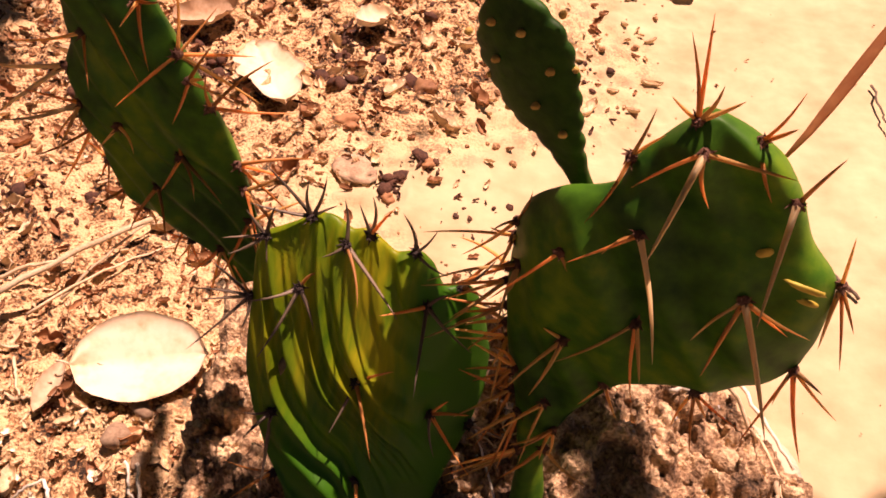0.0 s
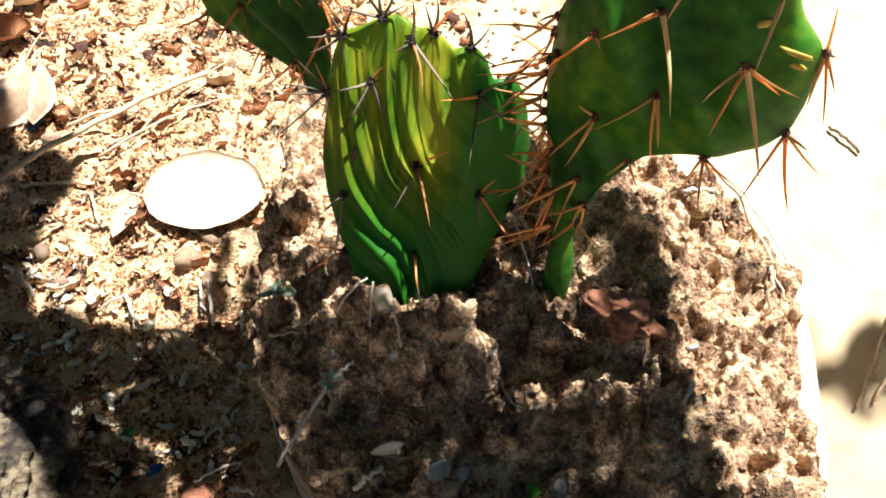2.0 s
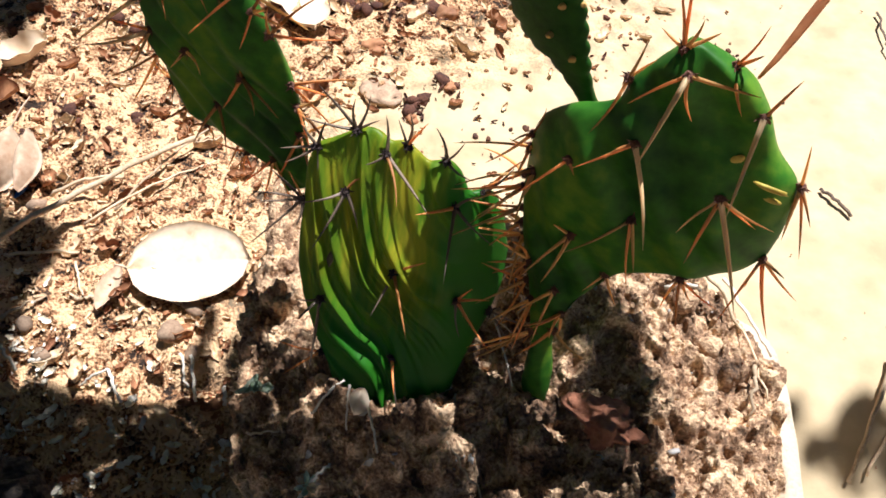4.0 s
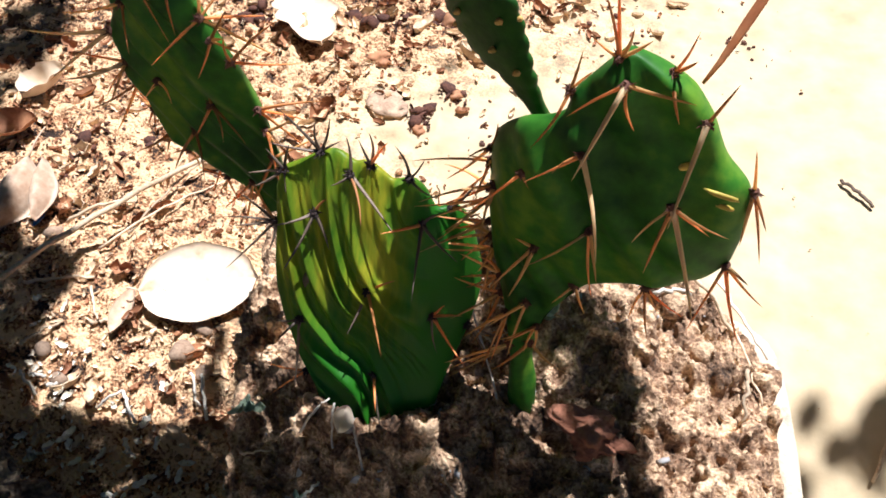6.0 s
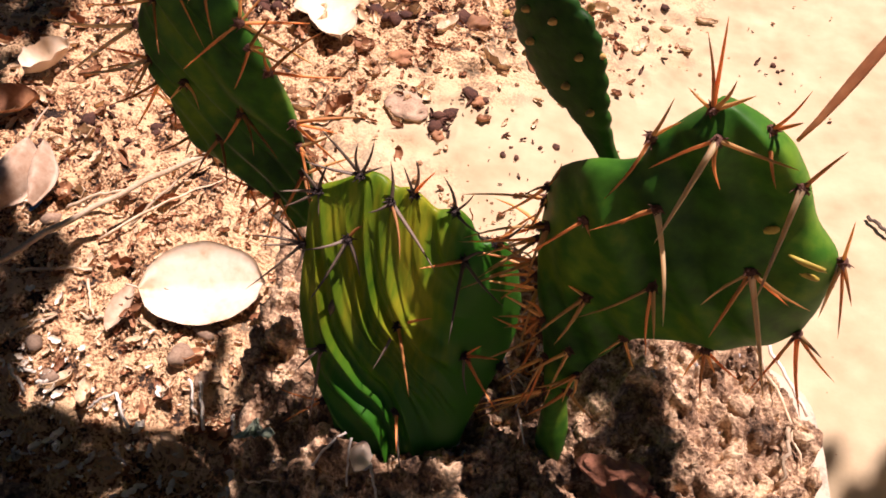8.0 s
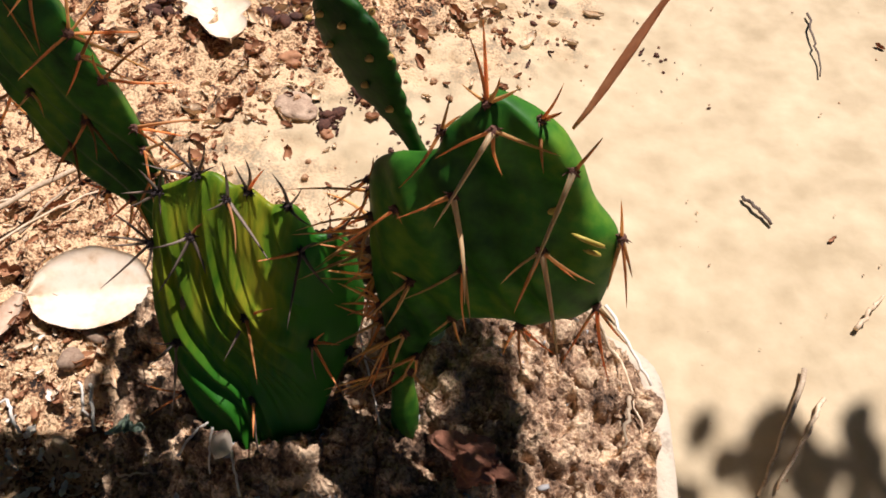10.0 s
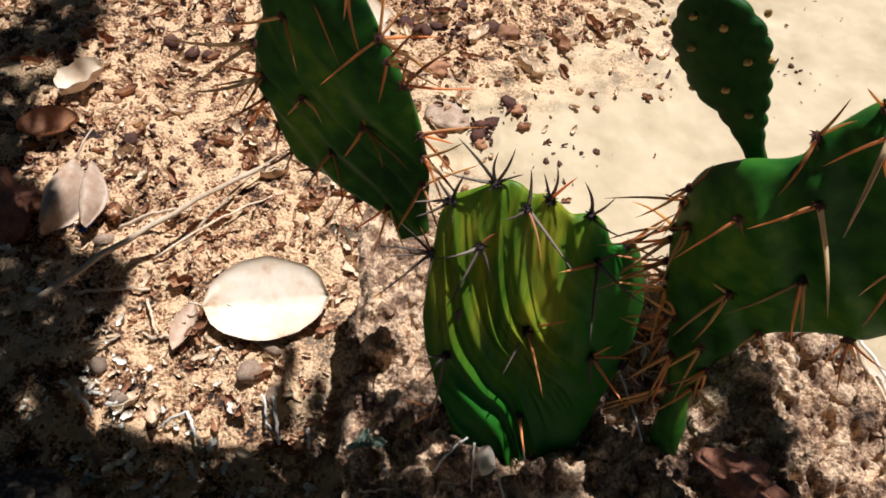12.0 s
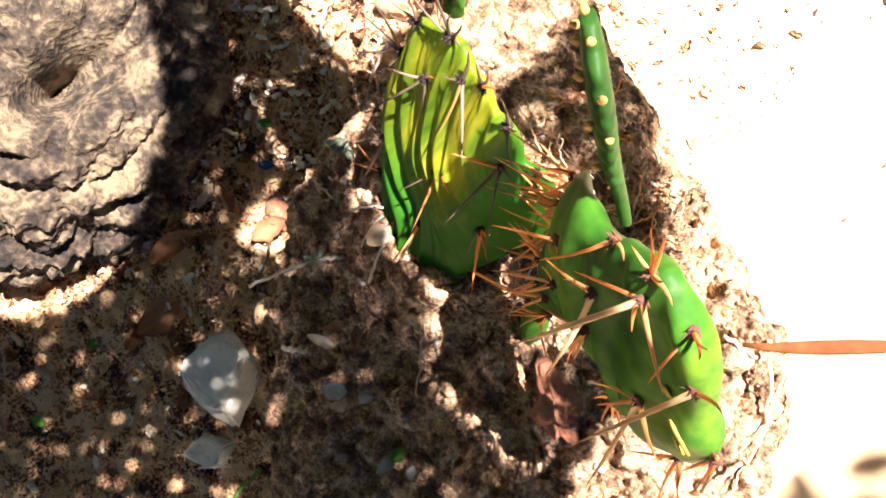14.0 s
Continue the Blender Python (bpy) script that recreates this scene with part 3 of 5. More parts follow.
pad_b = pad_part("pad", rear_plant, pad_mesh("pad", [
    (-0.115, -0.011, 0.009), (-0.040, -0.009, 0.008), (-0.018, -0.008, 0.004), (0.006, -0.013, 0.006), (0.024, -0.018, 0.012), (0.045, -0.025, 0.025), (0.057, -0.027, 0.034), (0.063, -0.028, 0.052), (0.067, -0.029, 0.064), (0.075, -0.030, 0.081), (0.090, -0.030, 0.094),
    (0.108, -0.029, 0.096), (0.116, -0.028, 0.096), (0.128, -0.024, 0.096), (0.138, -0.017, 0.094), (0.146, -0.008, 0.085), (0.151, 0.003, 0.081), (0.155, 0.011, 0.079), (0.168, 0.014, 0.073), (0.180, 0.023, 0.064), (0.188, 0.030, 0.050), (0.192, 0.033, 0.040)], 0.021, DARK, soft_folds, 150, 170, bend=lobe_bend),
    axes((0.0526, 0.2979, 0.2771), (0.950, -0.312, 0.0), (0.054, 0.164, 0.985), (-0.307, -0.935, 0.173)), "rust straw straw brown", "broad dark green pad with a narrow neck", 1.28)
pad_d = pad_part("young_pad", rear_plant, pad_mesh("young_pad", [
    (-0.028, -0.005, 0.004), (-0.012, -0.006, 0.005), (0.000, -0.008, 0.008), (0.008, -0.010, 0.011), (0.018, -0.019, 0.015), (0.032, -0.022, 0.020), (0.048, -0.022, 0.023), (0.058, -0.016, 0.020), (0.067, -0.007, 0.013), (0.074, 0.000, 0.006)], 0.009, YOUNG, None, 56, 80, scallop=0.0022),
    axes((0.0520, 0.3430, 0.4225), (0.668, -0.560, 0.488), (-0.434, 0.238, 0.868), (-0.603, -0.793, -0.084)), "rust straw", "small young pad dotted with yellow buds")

areole(pad_a, -0.056, 0.165, [(-0.018, 0.02, 0.007), (-0.024, 0.003, 0.007), (0.007, 0.02, 0.007), (0.012, 0.009, 0.007), (-0.0, 0.017, 0.007)])
areole(pad_a, -0.038, 0.156, [(-0.001, 0.02, 0.007), (-0.009, -0.006, 0.007), (0.011, -0.017, 0.015), (0.026, -0.021, 0.012)])
areole(pad_a, -0.028, 0.162, [(0.001, 0.018, 0.007), (0.01, 0.015, 0.007), (-0.004, 0.014, 0.007)])
areole(pad_a, -0.077, 0.152, [(0.005, 0.015, 0.007), (-0.017, -0.003, 0.007), (-0.015, -0.01, 0.007), (-0.007, 0.011, 0.007), (0.002, -0.01, 0.007)])
areole(pad_a, -0.088, 0.117, [(-0.025, 0.001, 0.007), (-0.02, -0.003, 0.007), (-0.026, -0.029, 0.007), (-0.015, 0.016, 0.007), (-0.005, 0.016, 0.007), (-0.001, -0.013, 0.007)])
areole(pad_a, -0.059, 0.130, [(-0.019, -0.005, 0.012), (-0.009, -0.024, 0.018), (0.008, -0.017, 0.007), (0.008, 0.01, 0.007)])
areole(pad_a, 0.001, 0.132, [(-0.015, 0.0, 0.012), (0.004, -0.026, 0.02), (0.023, -0.004, 0.016), (0.011, 0.011, 0.007)])
areole(pad_a, -0.028, 0.087, [(0.018, 0.016, 0.012), (-0.007, -0.021, 0.012), (0.014, -0.023, 0.018)])
areole(pad_a, 0.008, 0.073, [(0.018, 0.013, 0.01), (0.008, 0.013, 0.007), (0.022, -0.014, 0.012), (0.005, -0.016, 0.007)])
areole(pad_a, -0.070, 0.059, [(-0.006, -0.005, 0.016), (-0.012, -0.002, 0.007), (-0.004, -0.047, 0.008), (-0.002, -0.022, 0.007)])
areole(pad_a, -0.024, 0.029, [(0.007, -0.01, 0.016), (0.012, -0.025, 0.018)])
areole(pad_a, -0.007, 0.157, [(0.009, 0.014, 0.007), (-0.005, 0.018, 0.007), (0.015, -0.004, 0.007)])
areole(pad_a, 0.014, 0.140, [(0.013, 0.018, 0.007), (0.018, 0.024, 0.007), (0.012, 0.0, 0.007)])
areole(pad_a, 0.028, 0.062, [(0.022, 0.001, 0.007), (0.018, -0.018, 0.007)])
areole(pad_a, -0.077, 0.015, [(-0.024, 0.004, 0.007), (-0.02, -0.018, 0.007)])
areole(pad_b, 0.032, 0.190, [(-0.007, 0.025, 0.007), (-0.003, 0.031, 0.007), (-0.008, 0.007, 0.007), (0.01, 0.01, 0.007), (0.004, 0.013, 0.007)])
areole(pad_b, 0.037, 0.181, [(-0.016, -0.01, 0.012), (-0.007, -0.015, 0.03), (0.023, 0.004, 0.012), (0.005, -0.015, 0.004)])
areole(pad_b, 0.057, 0.191, [(0.006, -0.008, 0.012), (0.006, 0.019, 0.007), (0.007, 0.009, 0.007)])
areole(pad_b, 0.071, 0.168, [(-0.003, -0.017, 0.028), (0.007, 0.018, 0.007)])
areole(pad_b, 0.096, 0.136, [(0.008, -0.026, 0.007), (-0.0, -0.02, 0.007), (0.007, -0.011, 0.007), (-0.003, 0.021, 0.007)])
areole(pad_b, 0.065, 0.127, [(-0.011, -0.015, 0.012), (-0.005, -0.028, 0.012), (0.016, -0.03, 0.024), (0.014, -0.006, 0.01), (0.02, -0.005, 0.01)])
areole(pad_b, 0.023, 0.143, [(-0.019, -0.014, 0.01), (-0.009, -0.007, 0.01), (0.013, -0.028, 0.022)])
areole(pad_b, 0.030, 0.099, [(-0.022, -0.019, 0.012), (0.005, -0.029, 0.01), (0.006, -0.02, 0.01)])
areole(pad_b, -0.005, 0.122, [(-0.018, -0.016, 0.014), (0.012, -0.02, 0.006)])
areole(pad_b, -0.024, 0.096, [(-0.003, -0.027, 0.007), (-0.008, 0.002, 0.007), (-0.002, -0.01, 0.007)])
areole(pad_b, 0.003, 0.075, [(-0.015, -0.019, 0.012), (-0.007, -0.022, 0.01), (-0.007, 0.005, 0.007)])
areole(pad_b, -0.017, 0.042, [(-0.007, 0.014, 0.007), (-0.015, 0.013, 0.007), (-0.005, -0.006, 0.007)])
areole(pad_b, 0.000, 0.030, [(-0.012, -0.005, 0.012), (-0.004, -0.025, 0.01)])
areole(pad_b, 0.024, 0.049, [(-0.007, -0.006, 0.007), (0.007, -0.008, 0.007)])
areole(pad_b, 0.060, 0.069, [(-0.004, -0.017, 0.007), (0.005, -0.027, 0.007), (0.006, -0.008, 0.007), (0.016, -0.008, 0.007)])
areole(pad_b, 0.093, 0.090, [(-0.008, -0.034, 0.007), (-0.003, -0.011, 0.007), (0.016, -0.01, 0.007), (0.009, -0.001, 0.007), (0.012, -0.033, 0.007)])
areole(pad_b, 0.013, 0.169, [(-0.007, -0.012, 0.016), (0.004, 0.019, 0.007), (0.008, 0.012, 0.007)])
areole(pad_b, -0.034, 0.115, [(-0.007, -0.002, 0.007), (-0.016, -0.015, 0.007), (0.005, 0.018, 0.007)])
areole(pad_c, 0.043, 0.124, [(-0.018, -0.008, 0.014), (0.009, 0.024, -0.006), (0.005, -0.013, -0.02), (-0.004, -0.031, -0.02), (0.007, 0.007, -0.014)])
areole(pad_c, 0.040, 0.064, [(0.011, -0.012, -0.022), (-0.006, -0.034, -0.014), (-0.005, -0.019, -0.018)])
areole(pad_c, 0.005, 0.071, [(-0.009, -0.009, 0.01), (0.015, -0.008, 0.012), (0.025, -0.01, 0.01), (0.011, 0.013, 0.007)])
areole(pad_c, 0.018, 0.163, [(-0.019, 0.005, 0.02), (-0.001, -0.033, 0.004), (0.014, 0.005, -0.004), (0.013, -0.008, -0.02)])
areole(pad_c, -0.051, 0.122, [(-0.015, 0.017, 0.022), (0.015, 0.0, -0.006), (-0.025, -0.008, 0.022)])
areole(pad_c, -0.081, 0.080, [(-0.013, -0.0, 0.016), (-0.017, -0.017, 0.012)])
areole(pad_c, -0.078, 0.041, [(-0.005, 0.002, 0.014), (-0.007, -0.009, 0.007)])
areole(pad_c, -0.042, 0.017, [(0.006, -0.015, 0.007), (-0.014, -0.014, 0.007)])
areole(pad_c, -0.030, 0.089, [(-0.006, -0.004, 0.01), (0.013, -0.006, 0.01)])
areole(pad_b, -0.037, 0.085, [(-0.020, -0.012, 0.006), (-0.018, 0.010, 0.004), (-0.024, -0.002, 0.002)])
areole(pad_b, -0.032, 0.055, [(-0.022, -0.008, 0.006), (-0.016, -0.020, 0.006), (-0.024, 0.006, 0.003)])
areole(pad_b, -0.018, 0.020, [(-0.018, -0.010, 0.010), (-0.020, 0.006, 0.004), (-0.008, -0.022, 0.010)])
areole(pad_b, 0.004, 0.000, [(0.018, -0.008, 0.008), (-0.014, -0.014, 0.010)])
areole(pad_c, 0.024, 0.030, [(0.016, -0.012, 0.012), (-0.012, -0.016, 0.012), (0.022, 0.004, -0.010)])
areole(pad_c, -0.010, 0.010, [(-0.010, -0.020, 0.012), (0.002, -0.024, 0.008), (-0.020, -0.010, 0.010)])
areole(pad_c, -0.060, 0.100, [(-0.022, 0.004, 0.018), (-0.018, -0.016, 0.012), (-0.004, 0.014, 0.014)])
areole(pad_c, -0.012, 0.140, [(-0.018, 0.006, 0.016), (0.014, -0.012, 0.016)])
areole(pad_c, 0.043, 0.097, [(0.020, 0.008, -0.014), (0.016, -0.012, -0.016), (0.012, 0.014, 0.004)])
areole(pad_c, -0.032, 0.050, [(-0.012, -0.012, 0.014), (0.010, -0.014, 0.014)])

for r, u in ((-0.036, 0.075), (-0.034, 0.062), (-0.028, 0.046), (-0.020, 0.030), (-0.012, 0.012), (-0.008, -0.008), (0.006, 0.012), (-0.037, 0.103)):
    areole(pad_b, r, u, [(PICK.uniform(-0.028, 0.004), PICK.uniform(-0.022, 0.010), PICK.uniform(0.004, 0.016)) for _ in range(4)])
for r, u in ((-0.078, 0.060), (-0.079, 0.092), (-0.064, 0.030), (-0.030, 0.014), (0.034, 0.050), (0.041, 0.112), (0.034, 0.150)):
    way = -1 if r < 0 else 1
    areole(pad_c, r, u, [(way * PICK.uniform(0.004, 0.020), PICK.uniform(-0.018, 0.012), PICK.uniform(-0.006, 0.016)) for _ in range(4)])


def spot(pad, r, u, size, mat, turn, name, label):
    v, f = lump(int(1000 * abs(r)) + 3, 0.5, 1.0, 2)
    me = mesh_of(name, [(p.x * size[0], p.y * size[1], p.z * size[2]) for p in v], f, mat)
    piece(name, me, pad, Matrix.LocRotScale(Vector((r, u, face_height(pad, r, u))), Euler((0, 0, radians(turn))), None), label)


spot(pad_a, -0.066, 0.086, (0.0022, 0.0055, 0.0012), GREY, -12, "husk", "dull grey seed husk stuck on the pad")
# three slim yellow streaks near the broad pad's outer edge
spot(pad_b, 0.066, 0.146, (0.0040, 0.0018, 0.0008), STREAK, 35, "streak", "slim yellow streak on the pad")
spot(pad_b, 0.083, 0.137, (0.0080, 0.0014, 0.0008), STREAK, -8, "streak", "slim yellow streak on the pad")
spot(pad_b, 0.086, 0.131, (0.0045, 0.0014, 0.0008), STREAK, -4, "streak", "slim yellow streak on the pad")


def bud_mesh():
    rings = []
    for s, r in ((0, 0.6), (0.25, 1.0), (0.6, 0.85), (0.9, 0.5), (1.0, 0.1)):
        rings.append([(r * math.cos(j * math.pi / 4) + 0.3 * s * s, r * math.sin(j * math.pi / 4), s * 1.8) for j in range(8)])
    return mesh_of("bud", *loft(rings), BUD)


bud = bud_mesh()
for r, u, edge in ((0.004, 0.072, 0), (0.009, 0.055, 0), (0.015, 0.039, 0), (-0.010, 0.045, 0), (0.001, 0.025, 0), (-0.004, 0.060, 0), (0.008, 0.012, 0), (-0.021, 0.036, -1), (-0.022, 0.055, -1), (-0.012, 0.068, -1), (-0.019, 0.021, -1), (0.025, 0.058, 1), (0.020, 0.036, 1), (0.016, 0.074, 1), (0.003, 0.082, 2), (0.010, 0.080, 2), (-0.005, 0.076, -1)):
    way = Vector((edge if abs(edge) == 1 else 0.1, 1.0 if edge == 2 else 0.25, 0.9 if edge == 0 else 0.25))
    at = Vector((r, u, face_height(pad_d, r, u) if edge == 0 else 0.0))
    piece("bud", bud, pad_d, Matrix.LocRotScale(at, way.to_track_quat("Z", "Y"), Vector((0.0017, 0.0017, 0.0019))))

# ---- rock and stones ----
def build_rock():
    bm = bmesh.new()
    bmesh.ops.create_icosphere(bm, subdivisions=7, radius=1)
    centre = Vector((0.05, 0.25, 0.8))
    for v in bm.verts:
        p = v.co.copy()
        q = p + 0.25 * noise.noise_vector(p * 1.6)
        ring = (q - centre).length
        ridge = abs(math.sin(ring * 13 + 3 * noise.noise(p * 2.5))) * 0.11 + 0.09 * noise.noise(p * 3.5) - 0.13 * abs(noise.noise(p * 5.5)) - 0.045 * abs(noise.noise(p * 13)) + 0.035 * noise.noise(p * 26) + 0.012 * noise.noise(p * 60)
        hole = 0.78 * math.exp(-(((p.x - 0.46) / 0.16) ** 2 + ((p.y - 0.24) / 0.32) ** 2) ** 1.5) if p.z > 0 else 0
        hole += 0.16 * math.exp(-((p.x - 0.42) / 0.1) ** 2 - ((p.y - 0.02) / 0.14) ** 2) if p.z > 0 else 0
        v.co = Vector((p.x * 0.145, p.y * 0.154, p.z * 0.115)) * (1 + 0.16 * noise.noise(p * 1.4 + Vector((3, 1, 0))) + ridge - hole)
    me = bpy.data.meshes.new("rock")
    bm.to_mesh(me)
    bm.free()
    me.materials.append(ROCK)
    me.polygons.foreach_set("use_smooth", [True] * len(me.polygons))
    return thing("rock", me, "pitted grey-beige rock with swirling ridges, toned dark for partial shade", "rock", m=Matrix.Translation((-0.433, 0.163, gz(-0.41, 0.15) + 0.045)))


build_rock()


def stone(x, y, rx, ry, rz, seed, mat, label, where=gz, group="", level=3, rough=0.35):
    v, f = lump(seed, rough, 1.0, level)
    me = mesh_of("stone", [(p.x * rx, p.y * ry, p.z * rz) for p in v], f, mat)
    return thing("stone", me, label, "stone", group, m=pose(x, y, where(x, y) + rz * 0.45, 0, 0, seed * 47))




def angular(x, y, rx, ry, rz, seed, mat, label):
    """A broken stone: flat faces with worn edges."""
    rnd = random.Random(seed)
    bm = bmesh.new()
    for _ in range(20):
        p = Vector((rnd.choice((-1, 1)) * rnd.uniform(0.25, 0.95), rnd.choice((-1, 1)) * rnd.uniform(0.25, 0.95), rnd.choice((-1, 1)) * rnd.uniform(0.6, 0.9)))
        bm.verts.new((p.x * rx, p.y * ry, p.z * rz))
    hull = bmesh.ops.convex_hull(bm, input=bm.verts)
    bmesh.ops.delete(bm, geom=[g for g in hull["geom_interior"] if isinstance(g, bmesh.types.BMVert)], context="VERTS")
    bmesh.ops.bevel(bm, geom=list(bm.edges), offset=rx * 0.07, segments=2, affect="EDGES")
    bmesh.ops.triangulate(bm, faces=bm.faces)
    bmesh.ops.subdivide_edges(bm, edges=list(bm.edges), cuts=2, use_grid_fill=True)
    for v in bm.verts:
        v.co *= 1 + 0.05 * noise.noise(v.co * 90) + 0.03 * noise.noise(v.co * 250)
    me = bpy.data.meshes.new("stone")
    bm.to_mesh(me)
    bm.free()
    me.materials.append(mat)
    return thing("stone", me, label, "stone", "", m=pose(x, y, gz(x, y) + rz * 0.45, 0, 0, seed * 47))


angular(-0.146, 0.086, 0.044, 0.040, 0.030, 4, CHALK, "pale grey angular stone beside the pot")
angular(-0.116, 0.030, 0.022, 0.018, 0.015, 6, CHALK, "small pale grey stone beside a larger one")
stone(-0.097, 0.737, 0.024, 0.018, 0.004, 7, PEBBLE, "flat whitish stone bedded in sand")
for k, (x, y, r) in enumerate(((-0.237, 0.451, 0.010), (-0.253, 0.426, 0.012), (-0.229, 0.407, 0.008), (-0.385, 0.43, 0.009), (-0.36, 0.40, 0.008), (-0.41, 0.555, 0.010))):
    stone(x, y, r, r * 0.8, r * 0.7, 11 + k, PEBBLE, "rounded beige pebble on the sand", group="pebbles on the sand", level=2)
for k, (x, y, r, m) in enumerate(((-0.011, 0.175, 0.007, PEBBLE), (-0.003, 0.188, 0.006, PALE), (0.037, 0.167, 0.007, PALE), (0.055, 0.178, 0.005, PALE), (-0.052, 0.273, 0.006, PALE), (0.149, 0.363, 0.013, SOIL), (0.165, 0.33, 0.010, SOIL), (0.115, 0.36, 0.009, SOIL))):
    stone(x, y, r, r * 0.75, r * 0.7, 31 + k, m, "small pale pebble in the potting soil", where=sz, group="pebbles in the pot", level=2)
stone(0.094, 0.272, 0.012, 0.019, 0.010, 51, CLAY, "crumbly lump of red clay in the pot", where=sz, level=4, rough=0.9)
stone(-0.530, 0.590, 0.048, 0.036, 0.026, 57, CLAY, "reddish brown stone half buried in leaf litter", level=4, rough=0.5)
stone(-0.211, 0.227, 0.014, 0.012, 0.009, 52, CLAY, "crumbly lump of red clay on the ground", level=4, rough=0.9)
for k, (x, y, r) in enumerate(((-0.111, 0.806, 0.012), (-0.034, 0.881, 0.014), (-0.347, 1.106, 0.03), (-0.032, 1.132, 0.022), (-0.063, 0.702, 0.008), (-0.025, 0.752, 0.007))):
    stone(x, y, r, r * 0.8, r * 0.6, 61 + k, LEAFB, "reddish brown clod of earth", group="clods of earth", level=3, rough=0.7)



# ---- dry leaves ----
def leaf(x, y, length, width, turn, mat, label, lift=0.004, curl=0.2, cup=0.2, tilt=0.0, lean=0.0, seed=0, where=gz, point=1.0, ragged=0.0, stalk=0.0, full=0.75):
    ob = thing("dry_leaf", None, label, "leaf", m=pose(x, y, where(x, y) + lift, tilt, lean, turn))
    piece("blade", mesh_of("blade", *leaf_shape(length, width, curl, cup, point, seed=seed, ragged=ragged, full=full), mat), ob)
    if stalk:
        piece("stalk", mesh_of("stalk", *tube(bent((-length / 2, 0, curl * length / 4), (-length / 2 - stalk, 0.004, 0.002), 0.003, 6), [0.0011] * 4 + [0.0009] * 3, 6), mat), ob)
    return ob


leaf(-0.245, 0.488, 0.110, 0.076, 8, LEAF, "large bleached dry leaf lying on the sand", 0.016, 0.06, 0.16, 15, 0, 1, ragged=0.04, full=0.5, stalk=0.012)
leaf(-0.316, 0.466, 0.050, 0.019, 80, TAN, "small curled yellowish dry leaf", 0.008, 0.1, 0.3, 0, 0, 2)
leaf(-0.458, 0.592, 0.082, 0.046, -101, TAN, "curled tan dry leaf with a pointed tip", 0.034, -0.15, -0.7, -6, 8, 3, stalk=0.035, ragged=0.06, full=1.1, point=0.85)
leaf(-0.428, 0.592, 0.072, 0.026, -84, TAN, "narrow folded tan dry leaf", 0.030, -0.1, -0.8, 10, 6, 33, ragged=0.06, full=1.1)
leaf(-0.490, 0.765, 0.06, 0.036, 60, LEAF, "pale crumpled dry leaf", 0.012, 0.4, 0.6, 0, 5, 4, ragged=0.35, full=0.5)
leaf(-0.50, 0.69, 0.06, 0.04, 20, LEAFB, "brown crumpled dry leaf", 0.012, 0.4, 0.4, 0, 5, 5, ragged=0.15)
leaf(-0.204, 0.872, 0.115, 0.064, 116, LEAF, "pale dry leaf on crumbly earth", 0.014, 0.2, 0.25, 6, 0, 6, ragged=0.28, full=0.6)
leaf(-0.30, 0.99, 0.08, 0.045, 30, TAN, "pale broken dry leaf on crumbly earth", 0.014, 0.4, 0.5, 8, 0, 7, ragged=0.35, full=0.5)
leaf(-0.10, 0.985, 0.05, 0.035, 40, LEAF, "small pale dry leaf", 0.010, 0.4, 0.5, 0, 8, 8, ragged=0.35, full=0.5)
leaf(0.228, 1.206, 0.07, 0.045, 110, LEAF, "pale dry leaf on the trodden sand", 0.008, 0.3, 0.4, 0, 0, 9, ragged=0.3, full=0.6)
leaf(0.305, 1.222, 0.08, 0.05, 125, LEAF, "pale dry leaf on the trodden sand", 0.008, 0.3, 0.5, 0, 5, 10, ragged=0.3, full=0.5)
leaf(-0.232, 0.080, 0.050, 0.030, 85, LEAFB, "greyish brown dry leaf scrap", 0.006, 0.3, 0.3, 0, 0, 11, ragged=0.2)
leaf(-0.205, 0.21, 0.036, 0.020, 75, LEAFB, "brown dry leaf scrap", 0.012, 0.5, 0.4, 0, 0, 12, ragged=0.2)
leaf(-0.265, 0.135, 0.05, 0.022, 80, LEAFB, "brown rolled dry leaf", 0.008, 0.2, 0.7, 0, 0, 13, ragged=0.1)
leaf(-0.245, 0.045, 0.028, 0.016, 100, LEAFB, "brown dry leaf scrap", 0.004, 0.3, 0.4, 0, 0, 14, ragged=0.2)
leaf(-0.279, 0.276, 0.016, 0.009, 60, GRASS, "tiny fresh green leaf on dark earth", 0.004, 0.2, 0.3, 0, 0, 15)
leaf(-0.263, -0.08, 0.016, 0.009, 20, GRASS, "tiny fresh green leaf on dark earth", 0.004, 0.2, 0.3, 0, 0, 16)
leaf(-0.276, 0.010, 0.014, 0.009, 20, GRASS, "tiny fresh green leaf on dark earth", 0.004, 0.2, 0.3, 0, 0, 17)
leaf(-0.047, 0.196, 0.020, 0.006, 20, LEAF, "thin pale dry flake on the soil", 0.004, 0.4, 0.4, 0, 0, 18, where=sz)
leaf(-0.03, 0.215, 0.014, 0.006, 130, LEAFB, "small brown flake on the soil", 0.004, 0.4, 0.4, 0, 0, 19, where=sz)
leaf(-0.055, 0.272, 0.018, 0.013, 80, LEAF, "pale dry flake against the cactus", 0.008, 0.4, 0.3, 40, 0, 20, where=sz)


